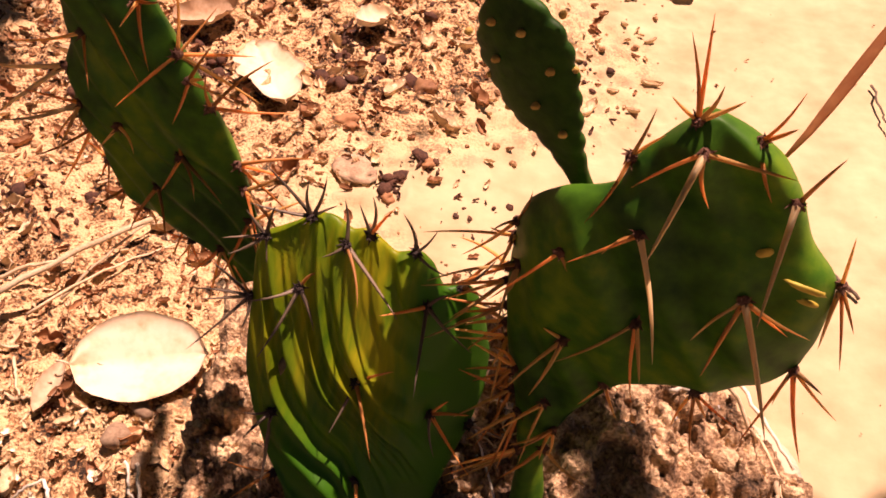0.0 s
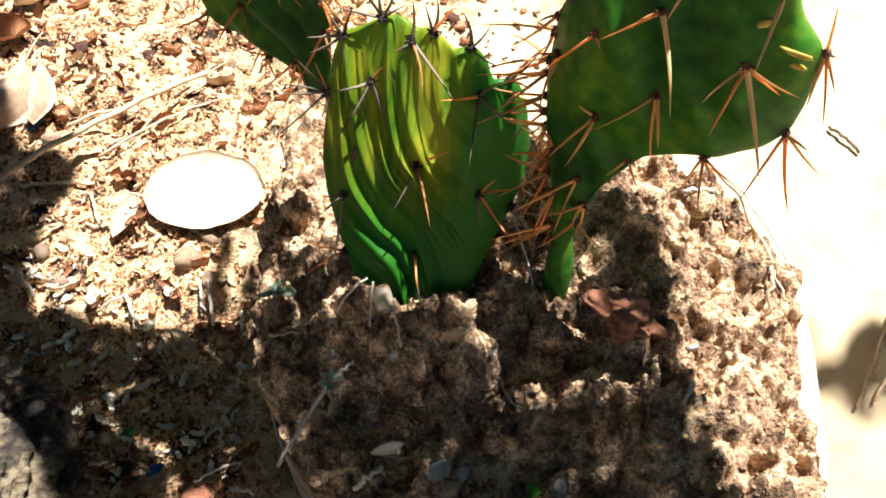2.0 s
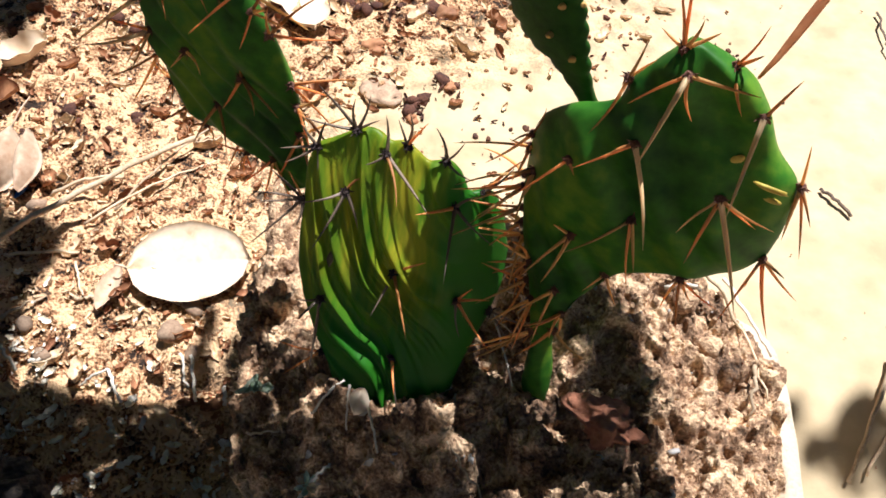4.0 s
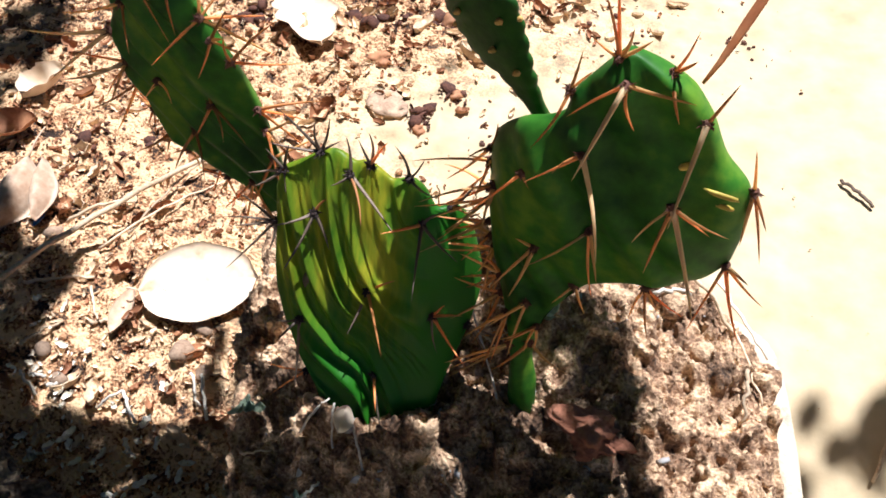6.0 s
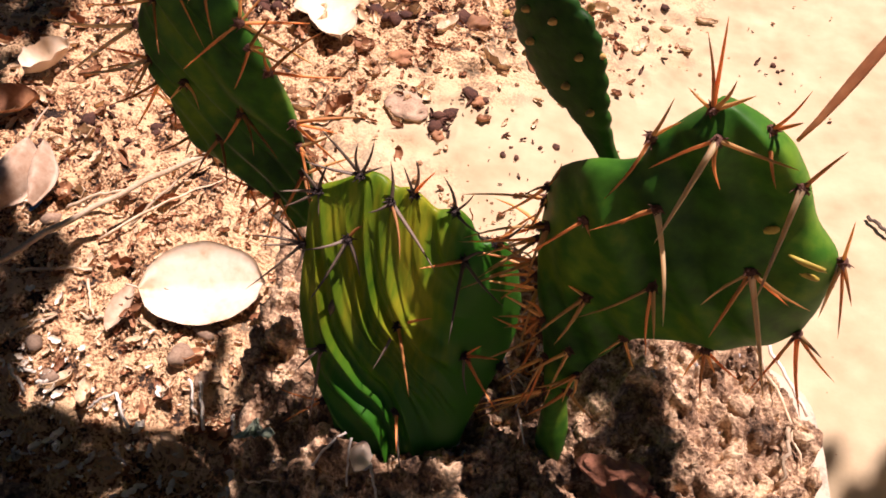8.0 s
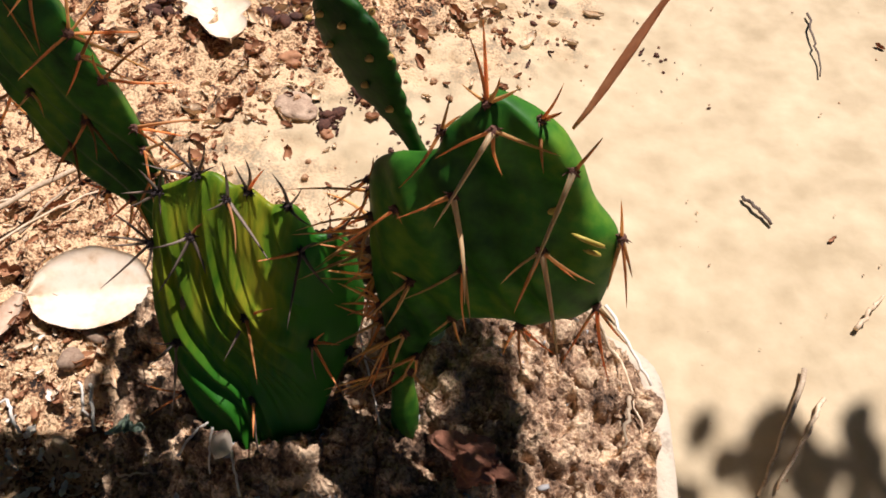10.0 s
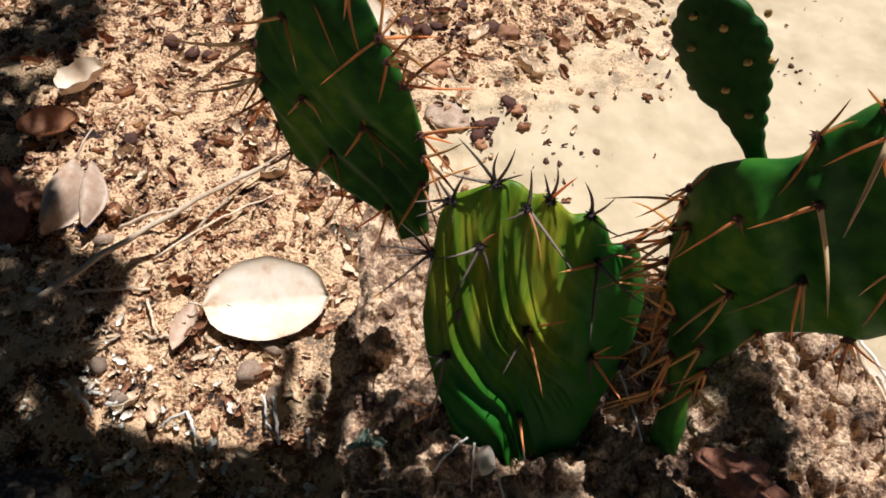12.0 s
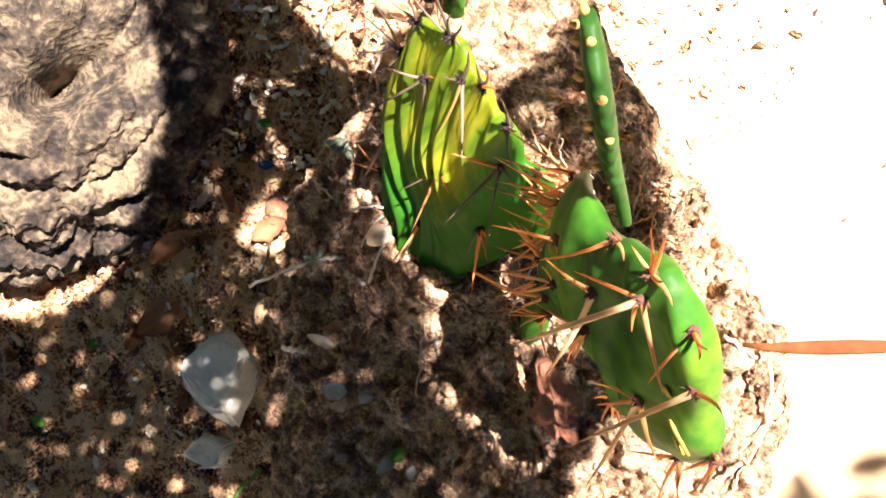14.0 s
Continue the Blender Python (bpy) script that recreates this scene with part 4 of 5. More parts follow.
# ---- straws and twigs ----
def straw(name, a, b, r, mat, label, sag=0.004, where=gz, lift=0.004, wob=0.0015, seed=0, tip=0.6, category="straw"):
    pa, pb = (a[0], a[1], a[2] if len(a) > 2 else where(*a[:2]) + lift), (b[0], b[1], b[2] if len(b) > 2 else where(*b[:2]) + lift)
    pts = bent(pa, pb, sag, 10, wob, seed)
    me = mesh_of(name, *tube(pts, [r * (1 - (1 - tip) * i / 10) for i in range(11)], 6), mat)
    return thing(name, me, label, category, "dry straws")


straw("straw", (-0.447, 0.470), (-0.272, 0.640), 0.0032, STRAW, "long dry straw lying on the sand", 0.010, lift=0.022, seed=1, tip=0.8)
straw("straw", (-0.40, 0.564), (-0.335, 0.592), 0.0020, STRAW, "bent dry straw on the sand", 0.010, seed=2)
straw("straw", (-0.335, 0.555), (-0.265, 0.665), 0.0016, STRAW, "thin dry straw on the sand", 0.006, seed=3)
straw("straw", (-0.36, 0.54), (-0.25, 0.625), 0.0015, STRAW, "thin dry straw on the sand", 0.008, seed=4)
straw("straw", (-0.409, 0.435), (-0.372, 0.455), 0.0018, STRAW, "short pale straw on dark earth", 0.002, seed=5)
straw("straw", (-0.425, 0.498), (-0.357, 0.507), 0.0019, STRAW, "pale straw on dark earth", 0.003, seed=6)
straw("straw", (-0.357, 0.497), (-0.337, 0.456), 0.0016, STRAW, "short upright straw scrap", 0.002, seed=7)
straw("straw", (-0.345, 0.455), (-0.322, 0.458), 0.0022, STRAW, "short straw scrap on sand", 0.001, seed=8)
straw("straw", (0.408, 0.476), (0.353, 0.361), 0.0030, STRAW, "pale dry straw on the trodden sand", 0.010, seed=9, lift=0.006)
straw("straw", (0.421, 0.447), (0.368, 0.366), 0.0024, STRAW, "thin pale straw on the trodden sand", 0.006, seed=10, lift=0.006)
straw("straw", (0.466, 0.520), (0.503, 0.560), 0.0026, STRAW, "short pale straw on the trodden sand", 0.004, seed=11, lift=0.006)
straw("twig", (0.385, 0.688), (0.410, 0.650), 0.0019, BARK, "short dark twig on pale sand", 0.003, seed=12, tip=1.0, category="twig")
straw("twig", (0.525, 1.008), (0.513, 0.888), 0.0016, BARK, "thin bent dark twig on pale sand", 0.004, wob=0.003, seed=13, category="twig")
straw("twig", (-0.193, 0.20), (-0.155, 0.135), 0.0014, BARK, "thin grey twig beside the pot", 0.006, seed=14, lift=0.01, category="twig")
straw("straw", (-0.113, 0.187), (-0.083, 0.232), 0.0012, CHAFF, "thin straw with a withered flower head", 0.004, sz, wob=0.0005, lift=0.009, seed=15, tip=0.9)
straw("straw", (-0.083, 0.232), (-0.071, 0.246), 0.0011, CHAFF, "thin pale stem of a withered flower", 0.003, sz, lift=0.008, seed=55, tip=0.9)
straw("straw", (0.154, 0.378), (0.186, 0.345), 0.0016, STRAW, "curved white root in sunlit soil", 0.008, sz, seed=16)
straw("straw", (0.190, 0.318), (0.184, 0.287), 0.0016, STRAW, "curved white root in sunlit soil", 0.008, sz, seed=17)
straw("straw", (0.178, 0.375), (0.198, 0.300), 0.0011, STRAW, "thin dry stem along the rim", 0.012, sz, seed=18)
straw("straw", (-0.130, 0.270), (-0.108, 0.268), 0.0010, STRAW, "short straw on the soil", 0.002, sz, seed=19)
straw("straw", (-0.070, 0.048), (-0.062, -0.02), 0.0018, GRASS, "green blade of grass beside the pot", 0.01, seed=20)
straw("straw", (0.0, 0.255, 0.215), (0.028, 0.215, 0.205), 0.0008, STRAW, "hair-thin rootlet hanging over the soil", 0.0, seed=21)
for k, (xa, ya, xb, yb) in enumerate((
        (-0.238, 0.404, -0.230, 0.378), (-0.229, 0.403, -0.219, 0.365), (-0.198, 0.382, -0.196, 0.367), (-0.325, 0.381, -0.301, 0.393), (-0.301, 0.393, -0.286, 0.366), (-0.294, 0.352, -0.289, 0.343),
        (-0.291, 0.343, -0.281, 0.336), (-0.383, 0.390, -0.398, 0.407), (-0.265, 0.345, -0.261, 0.354), (-0.253, 0.324, -0.251, 0.331), (-0.379, 0.344, -0.378, 0.334), (-0.317, 0.241, -0.290, 0.253),
        (-0.217, 0.240, -0.180, 0.259), (-0.171, 0.262, -0.158, 0.246), (-0.188, 0.237, -0.168, 0.234), (-0.216, 0.275, -0.205, 0.288), (-0.204, 0.288, -0.201, 0.269), (-0.305, 0.307, -0.292, 0.306),
        (-0.376, 0.340, -0.366, 0.337), (-0.389, 0.404, -0.374, 0.404), (-0.367, 0.392, -0.358, 0.394))):
    straw("straw", (xa, ya), (xb, yb), 0.0013 + 0.0003 * (k % 3), CHAFF, "broken pale straw on the dark earth", 0.003, lift=0.007, seed=400 + k, tip=0.9)
straw("straw", (-0.065, 0.174), (-0.049, 0.184), 0.0017, CHAFF, "curved pale straw on the dark soil", 0.004, sz, lift=0.006, seed=60, tip=0.8)
straw("straw", (0.124, 0.221), (0.131, 0.235), 0.0013, CHAFF, "short straw on the dark soil", 0.004, sz, lift=0.006, seed=61, tip=0.8)
straw("straw", (0.019, 0.353), (0.037, 0.29), 0.0008, CHAFF, "hair-thin rootlet on the soil", 0.004, sz, wob=0.0004, lift=0.006, seed=62, tip=0.8)
straw("straw", (-0.048, 0.27), (-0.041, 0.246), 0.0009, CHAFF, "thin rootlet on the soil", 0.004, sz, wob=0.0004, lift=0.006, seed=63, tip=0.8)
straw("straw", (-0.084, 0.272), (-0.064, 0.286), 0.0009, CHAFF, "thin rootlet on the soil", 0.004, sz, wob=0.0004, lift=0.006, seed=64, tip=0.8)
straw("straw", (-0.06, 0.282), (-0.061, 0.259), 0.0008, CHAFF, "thin rootlet on the soil", 0.004, sz, wob=0.0004, lift=0.006, seed=65, tip=0.8)
straw("straw", (0.136, 0.365), (0.16, 0.368), 0.0014, CHAFF, "white root in sunlit soil", 0.004, sz, lift=0.006, seed=66, tip=0.8)
straw("straw", (0.182, 0.389), (0.207, 0.337), 0.0013, CHAFF, "long white root in sunlit soil", 0.004, sz, lift=0.006, seed=67, tip=0.8)
leaf(-0.016, 0.181, 0.016, 0.01, 40, CHAFF, "whitish dry flake on the dark soil", 0.007, 0.4, 0.5, 10, 0, 70, where=sz, ragged=0.3, full=0.6)
leaf(0.039, 0.178, 0.012, 0.008, 90, GRASS, "tiny green leaf on the dark soil", 0.007, 0.4, 0.5, 10, 0, 71, where=sz, ragged=0.3, full=0.6)
leaf(-0.056, 0.295, 0.013, 0.01, 140, CHAFF, "whitish flake at the foot of the cactus", 0.007, 0.4, 0.5, 10, 0, 72, where=sz, ragged=0.3, full=0.6)
leaf(-0.004, 0.288, 0.01, 0.006, 190, CHAFF, "small pale flake at the foot of the cactus", 0.007, 0.4, 0.5, 10, 0, 73, where=sz, ragged=0.3, full=0.6)
leaf(-0.047, 0.209, 0.014, 0.005, 240, LEAFB, "thin brown flake on the dark soil", 0.007, 0.4, 0.5, 10, 0, 74, where=sz, ragged=0.3, full=0.6)
for k in range(90):
    rnd = random.Random(200 + k)
    x, y = rnd.uniform(-0.03, 0.075), rnd.uniform(0.335, 0.425)
    a = rnd.uniform(0, 6.3)
    s = rnd.uniform(0.012, 0.030)
    straw("straw", (x, y, sz(x, y) + rnd.uniform(0.0, 0.008)), (x + s * math.cos(a), y + s * math.sin(a), sz(x, y) + rnd.uniform(0.004, 0.03)), 0.0007, rnd.choice((STRAW, BROWN, STRAW)), "dead dry stem behind the cactus", 0.002, sz, seed=300 + k)


def flower():
    rnd = random.Random(3)
    ob = thing("withered_flower", None, "small withered pale flower head", "flower", m=pose(-0.083, 0.232, sz(-0.083, 0.232) + 0.009))
    for k in range(7):
        a = k * 0.9
        piece("petal", mesh_of("petal", *leaf_shape(0.010, 0.003, 0.4, 0.3, seed=k, n=6, k=2), MOSS if k % 3 else STRAW), ob, pose(0.004 * math.cos(a), 0.004 * math.sin(a), 0.002, 20 * math.sin(a), -25, math.degrees(a)))
    return ob


flower()


def tuft(x, y, size, mat, label, seed, where=sz):
    rnd = random.Random(seed)
    ob = thing("lichen_tuft", None, label, "lichen", m=pose(x, y, where(x, y) + 0.003))
    for k in range(9):
        a = rnd.uniform(0, 6.3)
        d = size * rnd.uniform(0.1, 0.8)
        piece("lobe", mesh_of("lobe", *leaf_shape(size, size * 0.45, 0.8, 0.4, seed=seed + k, n=6, k=2, ragged=0.3), mat), ob, pose(d * math.cos(a), d * math.sin(a), rnd.uniform(0, size * 0.4), rnd.uniform(-40, 40), rnd.uniform(-50, 10), math.degrees(a)))
    return ob


tuft(-0.128, 0.300, 0.012, MOSS, "grey-green lichen tuft on the soil", 5)
tuft(0.068, 0.337, 0.011, MOSS, "pale lichen tuft at the cactus foot", 25)

# a dry reddish grass blade leaning on the dark pad
blade_pts = bent((0.130, 0.326, 0.444), (0.232, 0.398, 0.588), 0.004, 20, 0.0007, 9)
grass_blade = thing("dry_grass_blade", None, "long reddish dry grass blade leaning past the cactus", "grass")
rings = []
for i, p in enumerate(blade_pts):
    w = 0.0008 + 0.0015 * math.sin(math.pi * i / 7) if i < 7 else 0.0010
    rings.append([p + Vector((0.7 * w * math.cos(q), -0.7 * w * math.cos(q), 0.0008 * math.sin(q))) for q in (2 * math.pi * j / 8 for j in range(8))])
piece("blade", mesh_of("blade", *loft(rings), BLADE), grass_blade)
piece("sheath", mesh_of("sheath", *[*lump(77, 0.4, 1.0, 1)], BARK), grass_blade, Matrix.LocRotScale(blade_pts[7], None, Vector((0.0022, 0.0026, 0.0022))))

# blue scrap
thing("plastic_scrap", mesh_of("plastic_scrap", *leaf_shape(0.022, 0.006, 0.3, 0.5, n=8, k=3), BLUE), "small blue scrap of plastic", "scrap", m=pose(-0.430, 0.572, gz(-0.43, 0.572) + 0.005, 0, 0, 70))
thing("plastic_scrap", mesh_of("plastic_scrap", *leaf_shape(0.016, 0.008, 0.3, 0.5, n=8, k=3), BLUE), "small dark blue scrap of plastic", "scrap", m=pose(-0.252, 0.250, gz(-0.252, 0.25) + 0.004, 0, 0, 40))

# ---- loose litter ----
def litter():
    rnd = random.Random(12)
    shapes = [lump(90 + k, 0.95, 0.7, 1) for k in range(4)] + [leaf_shape(1.0, 0.34 + 0.08 * (k % 3), 0.6, 0.7, n=6, k=2, seed=k, thick=0.04, ragged=0.65, full=0.35 + 0.2 * (k % 2)) for k in range(4)]
    stones, flakes, chips = [], [], []
    for _ in range(15000):
        x, y = rnd.uniform(-0.75, 0.62), rnd.uniform(-0.2, 1.3)
        edge = x - 0.27 * min(1.0, max(0.0, (y - 0.70) / 0.22)) - 0.22 * min(1.0, max(0.0, (0.24 - y) / 0.16))
        keep = 1.0 if edge < -0.15 else 0.25 if edge < 0.0 else 0.03
        if rnd.random() > keep or math.hypot(x - POT.x, y - POT.y) < float(rim_at(math.atan2(y - POT.y, x - POT.x) % 6.28319)) + 0.008:
            continue
        near = (1.0 if y < 0.7 else 1.2) * (1.0 if edge < 0.0 else 0.4)
        turn = Euler((rnd.uniform(-0.5, 0.5), rnd.uniform(-0.5, 0.5), rnd.uniform(0, 6.3)))
        if rnd.random() < 0.5:
            s = min(0.0045, 0.0011 * rnd.paretovariate(2.1)) * near
            stones.append((rnd.randrange(4), Matrix.LocRotScale((x, y, gz(x, y) + s * 0.3), turn, Vector((s, s * 0.8, s)))))
        else:
            s = min(0.03, 0.007 * rnd.paretovariate(2.4)) * near
            (flakes if rnd.random() < 0.5 else chips).append((4 + rnd.randrange(4), Matrix.LocRotScale((x, y, gz(x, y) + 0.002), turn, Vector((s, s, s)))))
    for _ in range(5200):
        x, y = rnd.uniform(-0.52, 0.05), rnd.uniform(-0.2, 0.62)
        if math.hypot(x - POT.x, y - POT.y) < float(rim_at(math.atan2(y - POT.y, x - POT.x) % 6.28319)) + 0.006:
            continue
        s = min(0.012, 0.0022 * rnd.paretovariate(2.0))
        turn = Euler((rnd.uniform(-0.7, 0.7), rnd.uniform(-0.7, 0.7), rnd.uniform(0, 6.3)))
        (flakes if rnd.random() < 0.2 else chips).append((4 + rnd.randrange(4), Matrix.LocRotScale((x, y, gz(x, y) + 0.0015), turn, Vector((s, s, s)))))
    thing("gravel", cluster("gravel", shapes, stones, EARTH), "scattered grit and small stones", "gravel", kind="stuff")
    thing("leaf_litter", cluster("leaf_litter", shapes, flakes, LEAFB), "brown crumbled leaf litter", "leaf litter", kind="stuff")
    thing("straw_litter", cluster("straw_litter", shapes, chips, STRAW), "pale broken straw and chaff", "leaf litter", kind="stuff")
    bright = [(4 + rnd.randrange(4), Matrix.LocRotScale((x, y, gz(x, y) + 0.005), Euler((rnd.uniform(-0.5, 0.5), rnd.uniform(-0.5, 0.5), rnd.uniform(0, 6.3))), Vector((s, s * 1.2, s)))) for x, y, s in (
        (cx + rnd.gauss(0, spread), cy + rnd.gauss(0, spread), min(0.014, 0.0036 * rnd.paretovariate(2.0))) for cx, cy, spread, n in (
            (-0.397, 0.414, 0.012, 9), (-0.350, 0.424, 0.008, 6), (-0.355, 0.394, 0.010, 7), (-0.285, 0.338, 0.012, 7), (-0.340, 0.325, 0.02, 8), (-0.192, 0.325, 0.008, 8), (-0.205, 0.303, 0.010, 10), (-0.195, 0.275, 0.010, 8), (-0.372, 0.345, 0.03, 12), (-0.27, 0.29, 0.03, 14), (-0.30, 0.20, 0.06, 60), (-0.27, 0.28, 0.05, 60), (-0.24, 0.10, 0.05, 50), (-0.18, 0.0, 0.06, 40), (-0.36, 0.36, 0.05, 50), (-0.44, 0.42, 0.04, 16), (-0.50, 0.52, 0.05, 16), (-0.54, 0.80, 0.08, 14))
        for _ in range(n)) if math.hypot(x - POT.x, y - POT.y) > 0.20]
    thing("chaff", cluster("chaff", shapes, bright, CHAFF), "whitish chaff and leaf scraps on dark earth", "leaf litter", kind="stuff")
    # debris and dark crumbs; their colour carries the shade of hollows and pits
    crumbs = []
    for cx, cy, wide, deep, n in ((-0.135, 0.955, 0.020, 0.040, 190), (-0.108, 0.885, 0.016, 0.018, 80), (-0.262, 0.905, 0.026, 0.016, 90), (-0.285, 0.95, 0.020, 0.022, 70), (0.158, 0.955, 0.022, 0.034, 36), (0.33, 0.93, 0.030, 0.040, 16),
                                  (-0.060, 0.716, 0.010, 0.012, 45), (-0.025, 0.752, 0.009, 0.007, 26), (0.020, 0.690, 0.030, 0.020, 20), (-0.030, 0.880, 0.016, 0.010, 40), (-0.430, 0.660, 0.040, 0.024, 120), (-0.400, 0.860, 0.050, 0.040, 70), (-0.05, 1.05, 0.06, 0.05, 110)):
        for _ in range(n):
            x, y, q = rnd.gauss(cx, wide), rnd.gauss(cy, deep), min(0.012, 0.0026 * rnd.paretovariate(1.8))
            crumbs.append((rnd.choice((0, 1, 4, 5, 6, 7, 5, 7)), Matrix.LocRotScale((x, y, gz(x, y) + q * 0.25), Euler((rnd.uniform(-0.7, 0.7), rnd.uniform(-0.7, 0.7), rnd.uniform(0, 6.3))), Vector((q, q * 0.8, q * 0.7)))))
    thing("hollow_crumbs", cluster("hollow_crumbs", shapes, crumbs, CRUMB), "reddish brown earth crumbs and debris, coloured dark for shaded hollows in the sand", "leaf litter", kind="stuff")
    clods, grit = [], []
    for _ in range(2200):
        a = rnd.uniform(0, 6.283)
        d = (float(rim_at(a)) - 0.010) * math.sqrt(rnd.random())
        x, y = POT.x + d * math.cos(a), POT.y + d * math.sin(a)
        s = min(0.0042, 0.0010 * rnd.paretovariate(1.8))
        turn = Euler((rnd.uniform(0, 6), rnd.uniform(0, 6), rnd.uniform(0, 6.3)))
        (grit if rnd.random() < 0.06 else clods).append((rnd.randrange(4), Matrix.LocRotScale((x, y, sz(x, y) + s * 0.05), turn, Vector((s, s * 0.8, s * 0.7)))))
    thing("soil_crumbs", cluster("soil_crumbs", shapes, clods, SOIL), "crumbs and clods of dark soil", "soil", kind="stuff")
    thing("pot_grit", cluster("pot_grit", shapes, grit, PALE), "pale grit in the potting soil", "gravel", kind="stuff")


litter()


# ---- an unseen tree, added so that its crown shades part of the ground ----
def hash_of(x, y):
    return abs(math.sin(x * 12989.8 + y * 78233.1) * 43758.5) % 1


def sun_gap(pads, reach):
    """Cells of the ground plan whose sunbeams meet a pad: there the added crown is left open and the pad itself casts
    the shadow.
    """
    open_cells = set()
    for pad in pads:
        m = pad.matrix_world
        for v in list(pad.data.vertices)[::7]:
            p = m @ v.co
            open_cells.add((int((p.x - p.z * SUN.x / SUN.z) // 0.004), int((p.y - p.z * SUN.y / SUN.z) // 0.004)))
    k = int(reach / 0.004)
    ring = [(i, j) for i in range(-k, k + 1) for j in range(-k, k + 1) if i * i + j * j <= k * k]
    return {(i + di, j + dj) for i, j in open_cells for di, dj in ring}


def shaded(x, y):
    """Whether the added crown is laid out to take the sun from this spot of the ground; over the pot the same ray meets
    the raised soil at (xs, ys).
    """
    wob = 0.03 * noise.noise(Vector((x * 9, y * 9, 0))) + 0.015 * noise.noise(Vector((x * 25, y * 25, 3)))
    xs, ys = x + 0.19 * SUN.x / SUN.z, y + 0.19 * SUN.y / SUN.z
    if math.hypot(x + 0.208, y - 0.215) < 0.026 or ((x + 0.462) / 0.172) ** 2 + ((y - 0.100) / 0.160) ** 2 < 1:
        return False
    if x > 0.262 + 0.3 * wob:
        return x > 0.285 and 0.368 + 1.3 * wob < y < 0.450 + 1.0 * wob and hash_of(x, y) < 0.42
    if x < (-0.405 if y < 0.53 else -0.475) - 0.22 * max(0.0, y - 0.7) + 1.4 * wob:
        return y < 0.62 or noise.noise(Vector((x * 17, y * 17, 4))) > -0.08
    if x < -0.205:
        finger = -0.236 < x < -0.222 and y < 0.434
        return finger or y < 0.366 + 0.5 * wob
    if x < -0.192:
        return y < 0.402 + 3.2 * max(0.0, -0.200 - x) + 0.2 * wob
    if xs < 0.02:
        return ys < (0.335 if xs > -0.125 else 0.300) + 0.15 * wob or (xs > -0.07 and 0.37 < ys < 0.50 + wob and hash_of(x, y + 0.2) < 0.8)
    if math.hypot(xs - 0.092, ys - 0.272) < 0.02:
        return hash_of(x - 0.3, y) < 0.7
    bound = float(np.interp(ys, (0.0, 0.18, 0.235, 0.29, 0.34, 0.36, 0.42), (0.176, 0.144, 0.128, 0.112, 0.090, 0.066, 0.035))) + 0.4 * wob
    return xs < bound and ys < 0.42 + wob


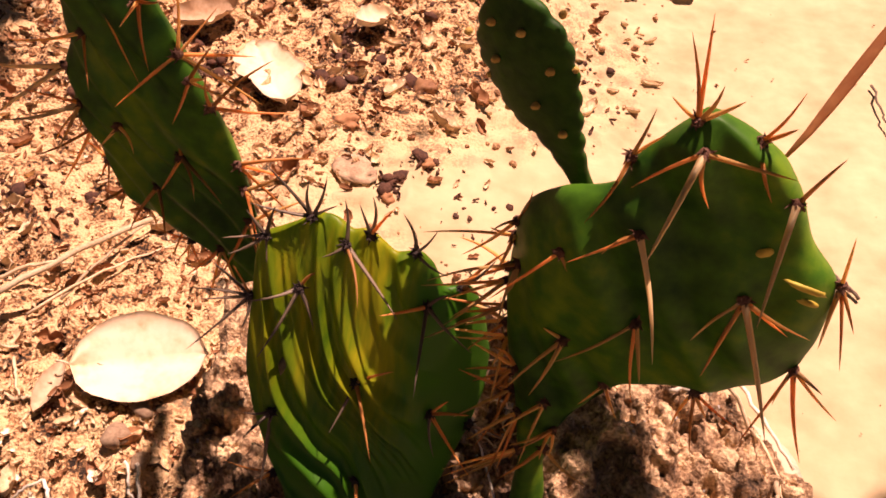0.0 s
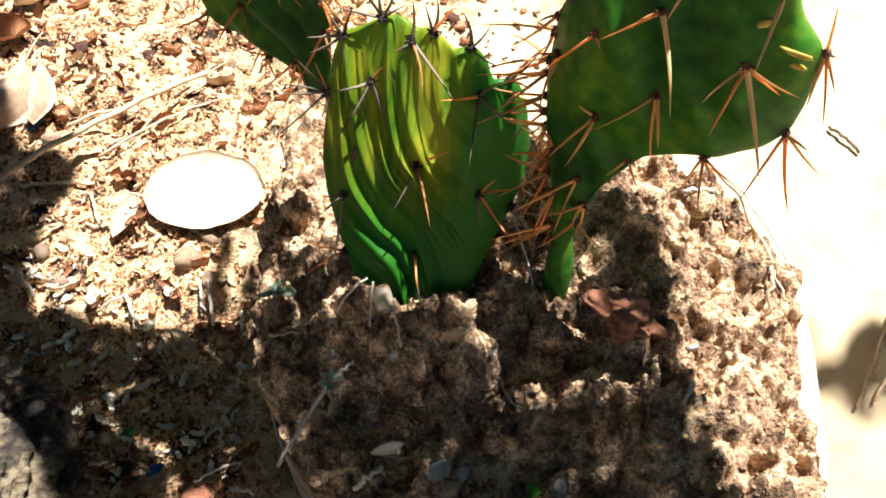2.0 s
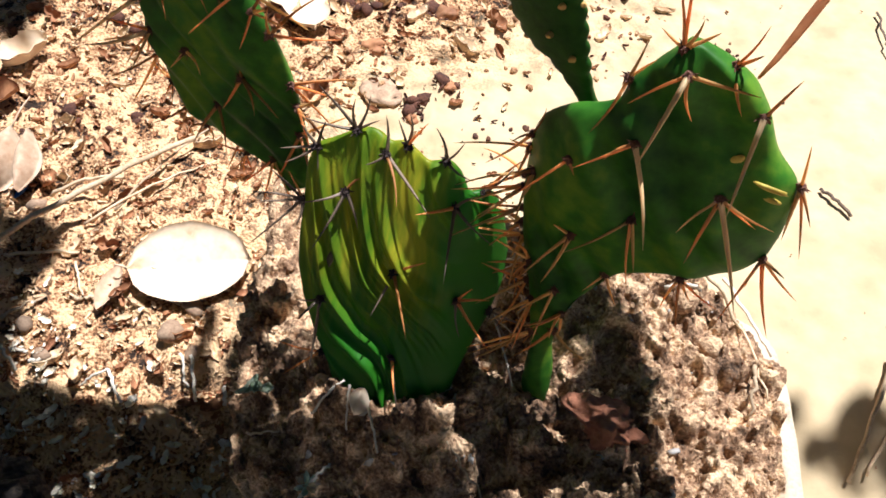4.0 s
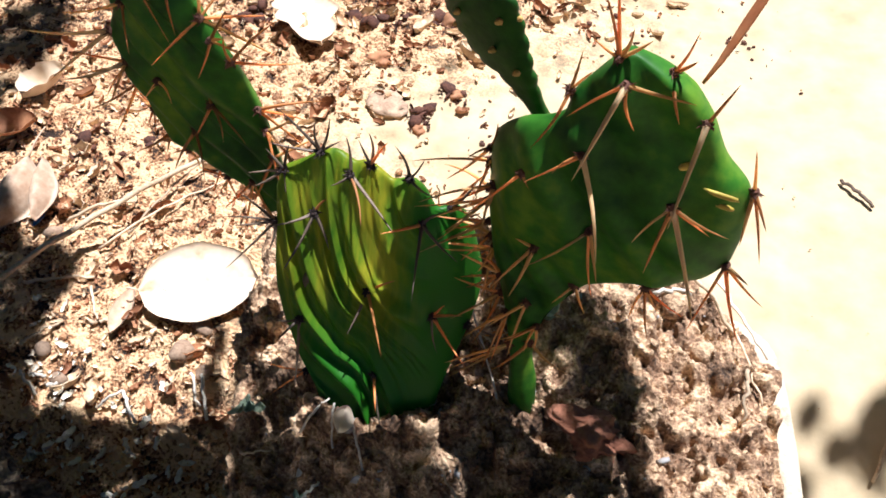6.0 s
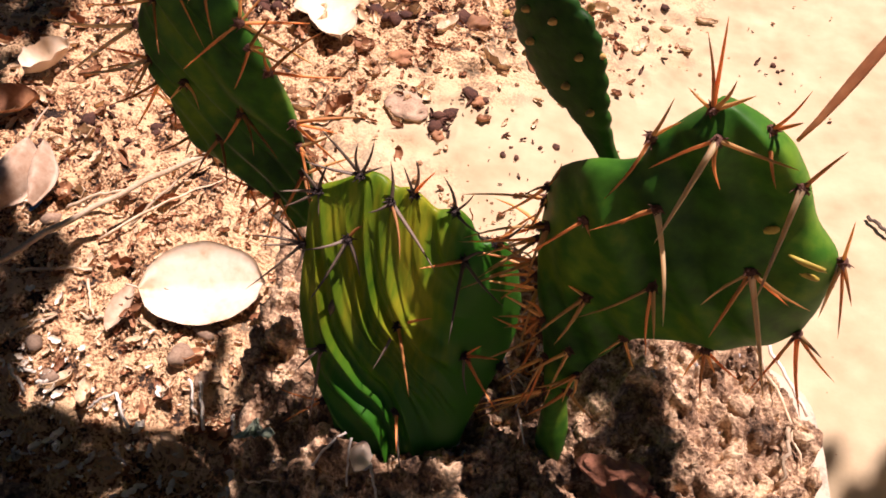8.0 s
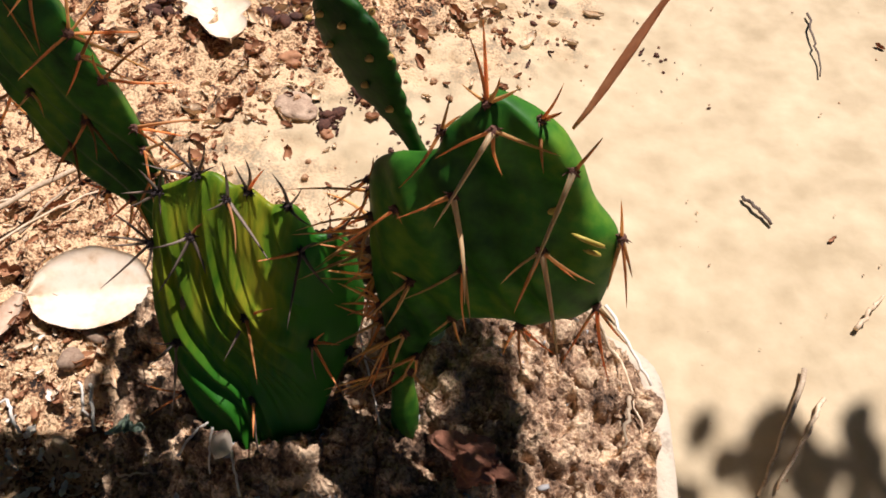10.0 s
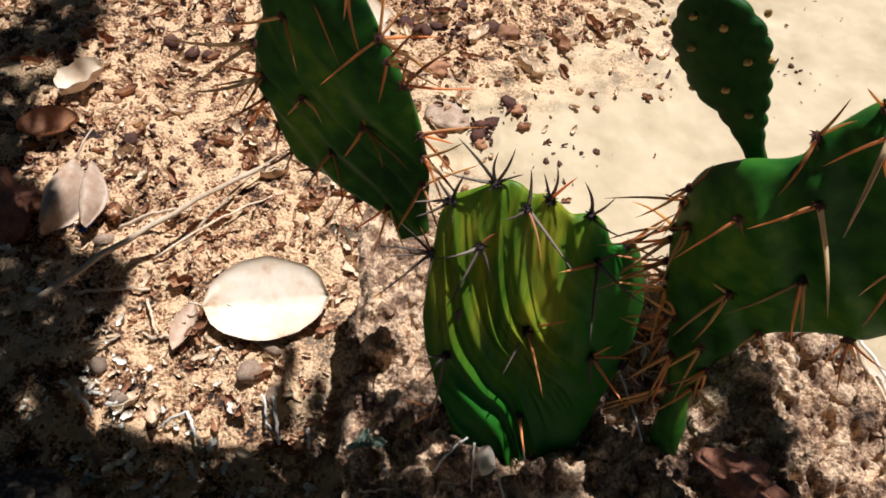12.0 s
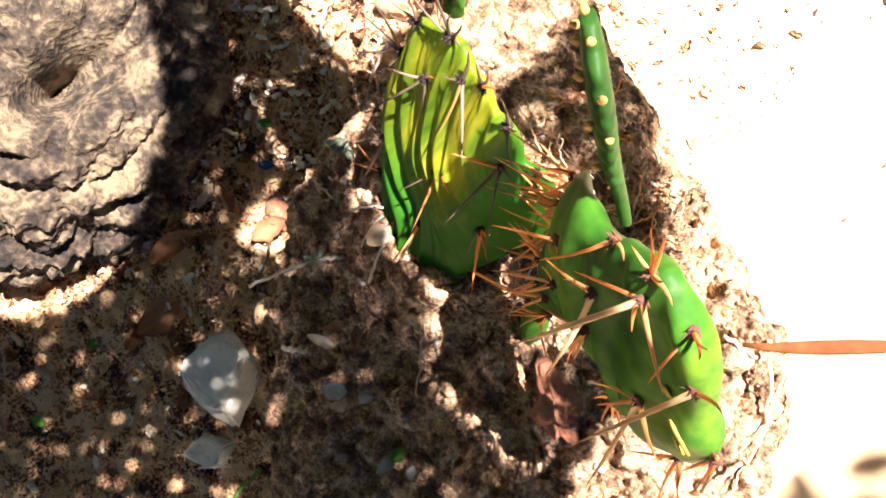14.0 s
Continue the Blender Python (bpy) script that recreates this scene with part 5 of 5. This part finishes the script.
def build_shade_tree():
    rnd = random.Random(8)
    bpy.context.view_layer.update()
    gap = sun_gap((pad_a, pad_b, pad_d), 0.004) | sun_gap((pad_c,), 0.0)
    shape = [leaf_shape(0.05, 0.03, 0.3, 0.3, n=4, k=1, thick=0.001, seed=k) for k in range(3)]
    small = [leaf_shape(0.015, 0.0105, 0.3, 0.3, n=2, k=1, thick=0.0006, seed=k) for k in range(3)]
    places, low = [], []
    # leaves stand only on sun rays towards ground that is meant to be shaded
    while len(low) < 20000:
        x, y = rnd.uniform(-0.62, 0.24), rnd.uniform(-0.25, 0.78)
        if shaded(x, y) and (int(x // 0.004), int(y // 0.004)) not in gap:
            p = Vector((x, y, 0)) + SUN * (rnd.uniform(0.98, 1.2) / SUN.z)
            low.append((rnd.randrange(3), Matrix.LocRotScale(p, Euler((rnd.gauss(0, 0.45), rnd.gauss(0, 0.45), rnd.uniform(0, 6.3))), None)))
    while len(places) < 5200:
        x, y, h = rnd.uniform(-1.2, 0.6), rnd.uniform(-0.6, 1.5), rnd.uniform(1.75, 2.15)
        if not (-0.60 < x < 0.22 and -0.23 < y < 0.76) and shaded(x, y):
            p = Vector((x, y, 0)) + SUN * (h / SUN.z)
            places.append((rnd.randrange(3), Matrix.LocRotScale(p, Euler((rnd.gauss(0, 0.45), rnd.gauss(0, 0.45), rnd.uniform(0, 6.3))), None)))
    big = [leaf_shape(0.22, 0.13, 0.3, 0.3, n=4, k=1, thick=0.001, seed=k) for k in range(3)]
    outer = []
    while len(outer) < 1150:
        x, y = rnd.uniform(-3.6, 3.2), rnd.uniform(-3.2, 3.6)
        far = math.hypot(x + 0.4, y - 0.3) / (2.9 + 0.9 * noise.noise(Vector((math.atan2(y - 0.3, x + 0.4) * 1.3, 2, 5))))
        h = rnd.uniform(1.7, 1.75 + 1.25 * math.sqrt(max(0.0, 1 - far * far)))
        clear = ((x - 0.05) / 0.95) ** 4 + ((y - 0.65) / 1.15) ** 4 < 1 + 0.5 * noise.noise(Vector((x * 3, y * 3, 9)))
        if far < 1 and x < 0.9 - 0.3 * math.sin(2.2 * y) and not clear and not (-0.75 < x < 0.8 and -0.4 < y < 1.6):
            p = Vector((x, y, 0)) + SUN * (h / SUN.z)
            outer.append((rnd.randrange(3), Matrix.LocRotScale(p, Euler((rnd.gauss(0, 0.45), rnd.gauss(0, 0.45), rnd.uniform(0, 6.3))), None)))
    tree = thing("tree", None, "unseen leafy tree, added to shade the ground by the pot", "tree", m=Matrix.Translation((-1.9, 0.9, gz(-1.9, 0.9))))
    bpy.context.view_layer.update()
    back = tree.matrix_world.inverted()
    v, f = tube([(0, 0, -0.1), (0.03, 0.02, 0.5), (0.1, 0.0, 1.1), (0.3, 0.05, 1.7), (0.45, 0.1, 2.3)], [0.11, 0.09, 0.08, 0.065, 0.04], 14)
    piece("trunk", mesh_of("trunk", v, f, BARK), tree)
    for start, end, thick in (((0.28, 0.05, 1.6), (1.15, 0.25, 2.0), 0.04), ((0.28, 0.05, 1.6), (1.2, 0.9, 2.05), 0.04), ((0.28, 0.05, 1.6), (1.45, -0.35, 1.95), 0.04), ((0.1, 0.0, 1.0), (1.95, -0.20, 1.12), 0.026)):
        v, f = tube(bent(start, end, 0.12, 9, 0.02, int(end[0] * 10)), [thick * (1 - 0.09 * i) for i in range(10)], 8)
        piece("limb", mesh_of("limb", v, f, BARK), tree)
    piece("crown", cluster("crown", shape + big + small, places + [(k + 3, m) for k, m in outer] + [(k + 6, m) for k, m in low], FOLIAGE), tree, back)


build_shade_tree()
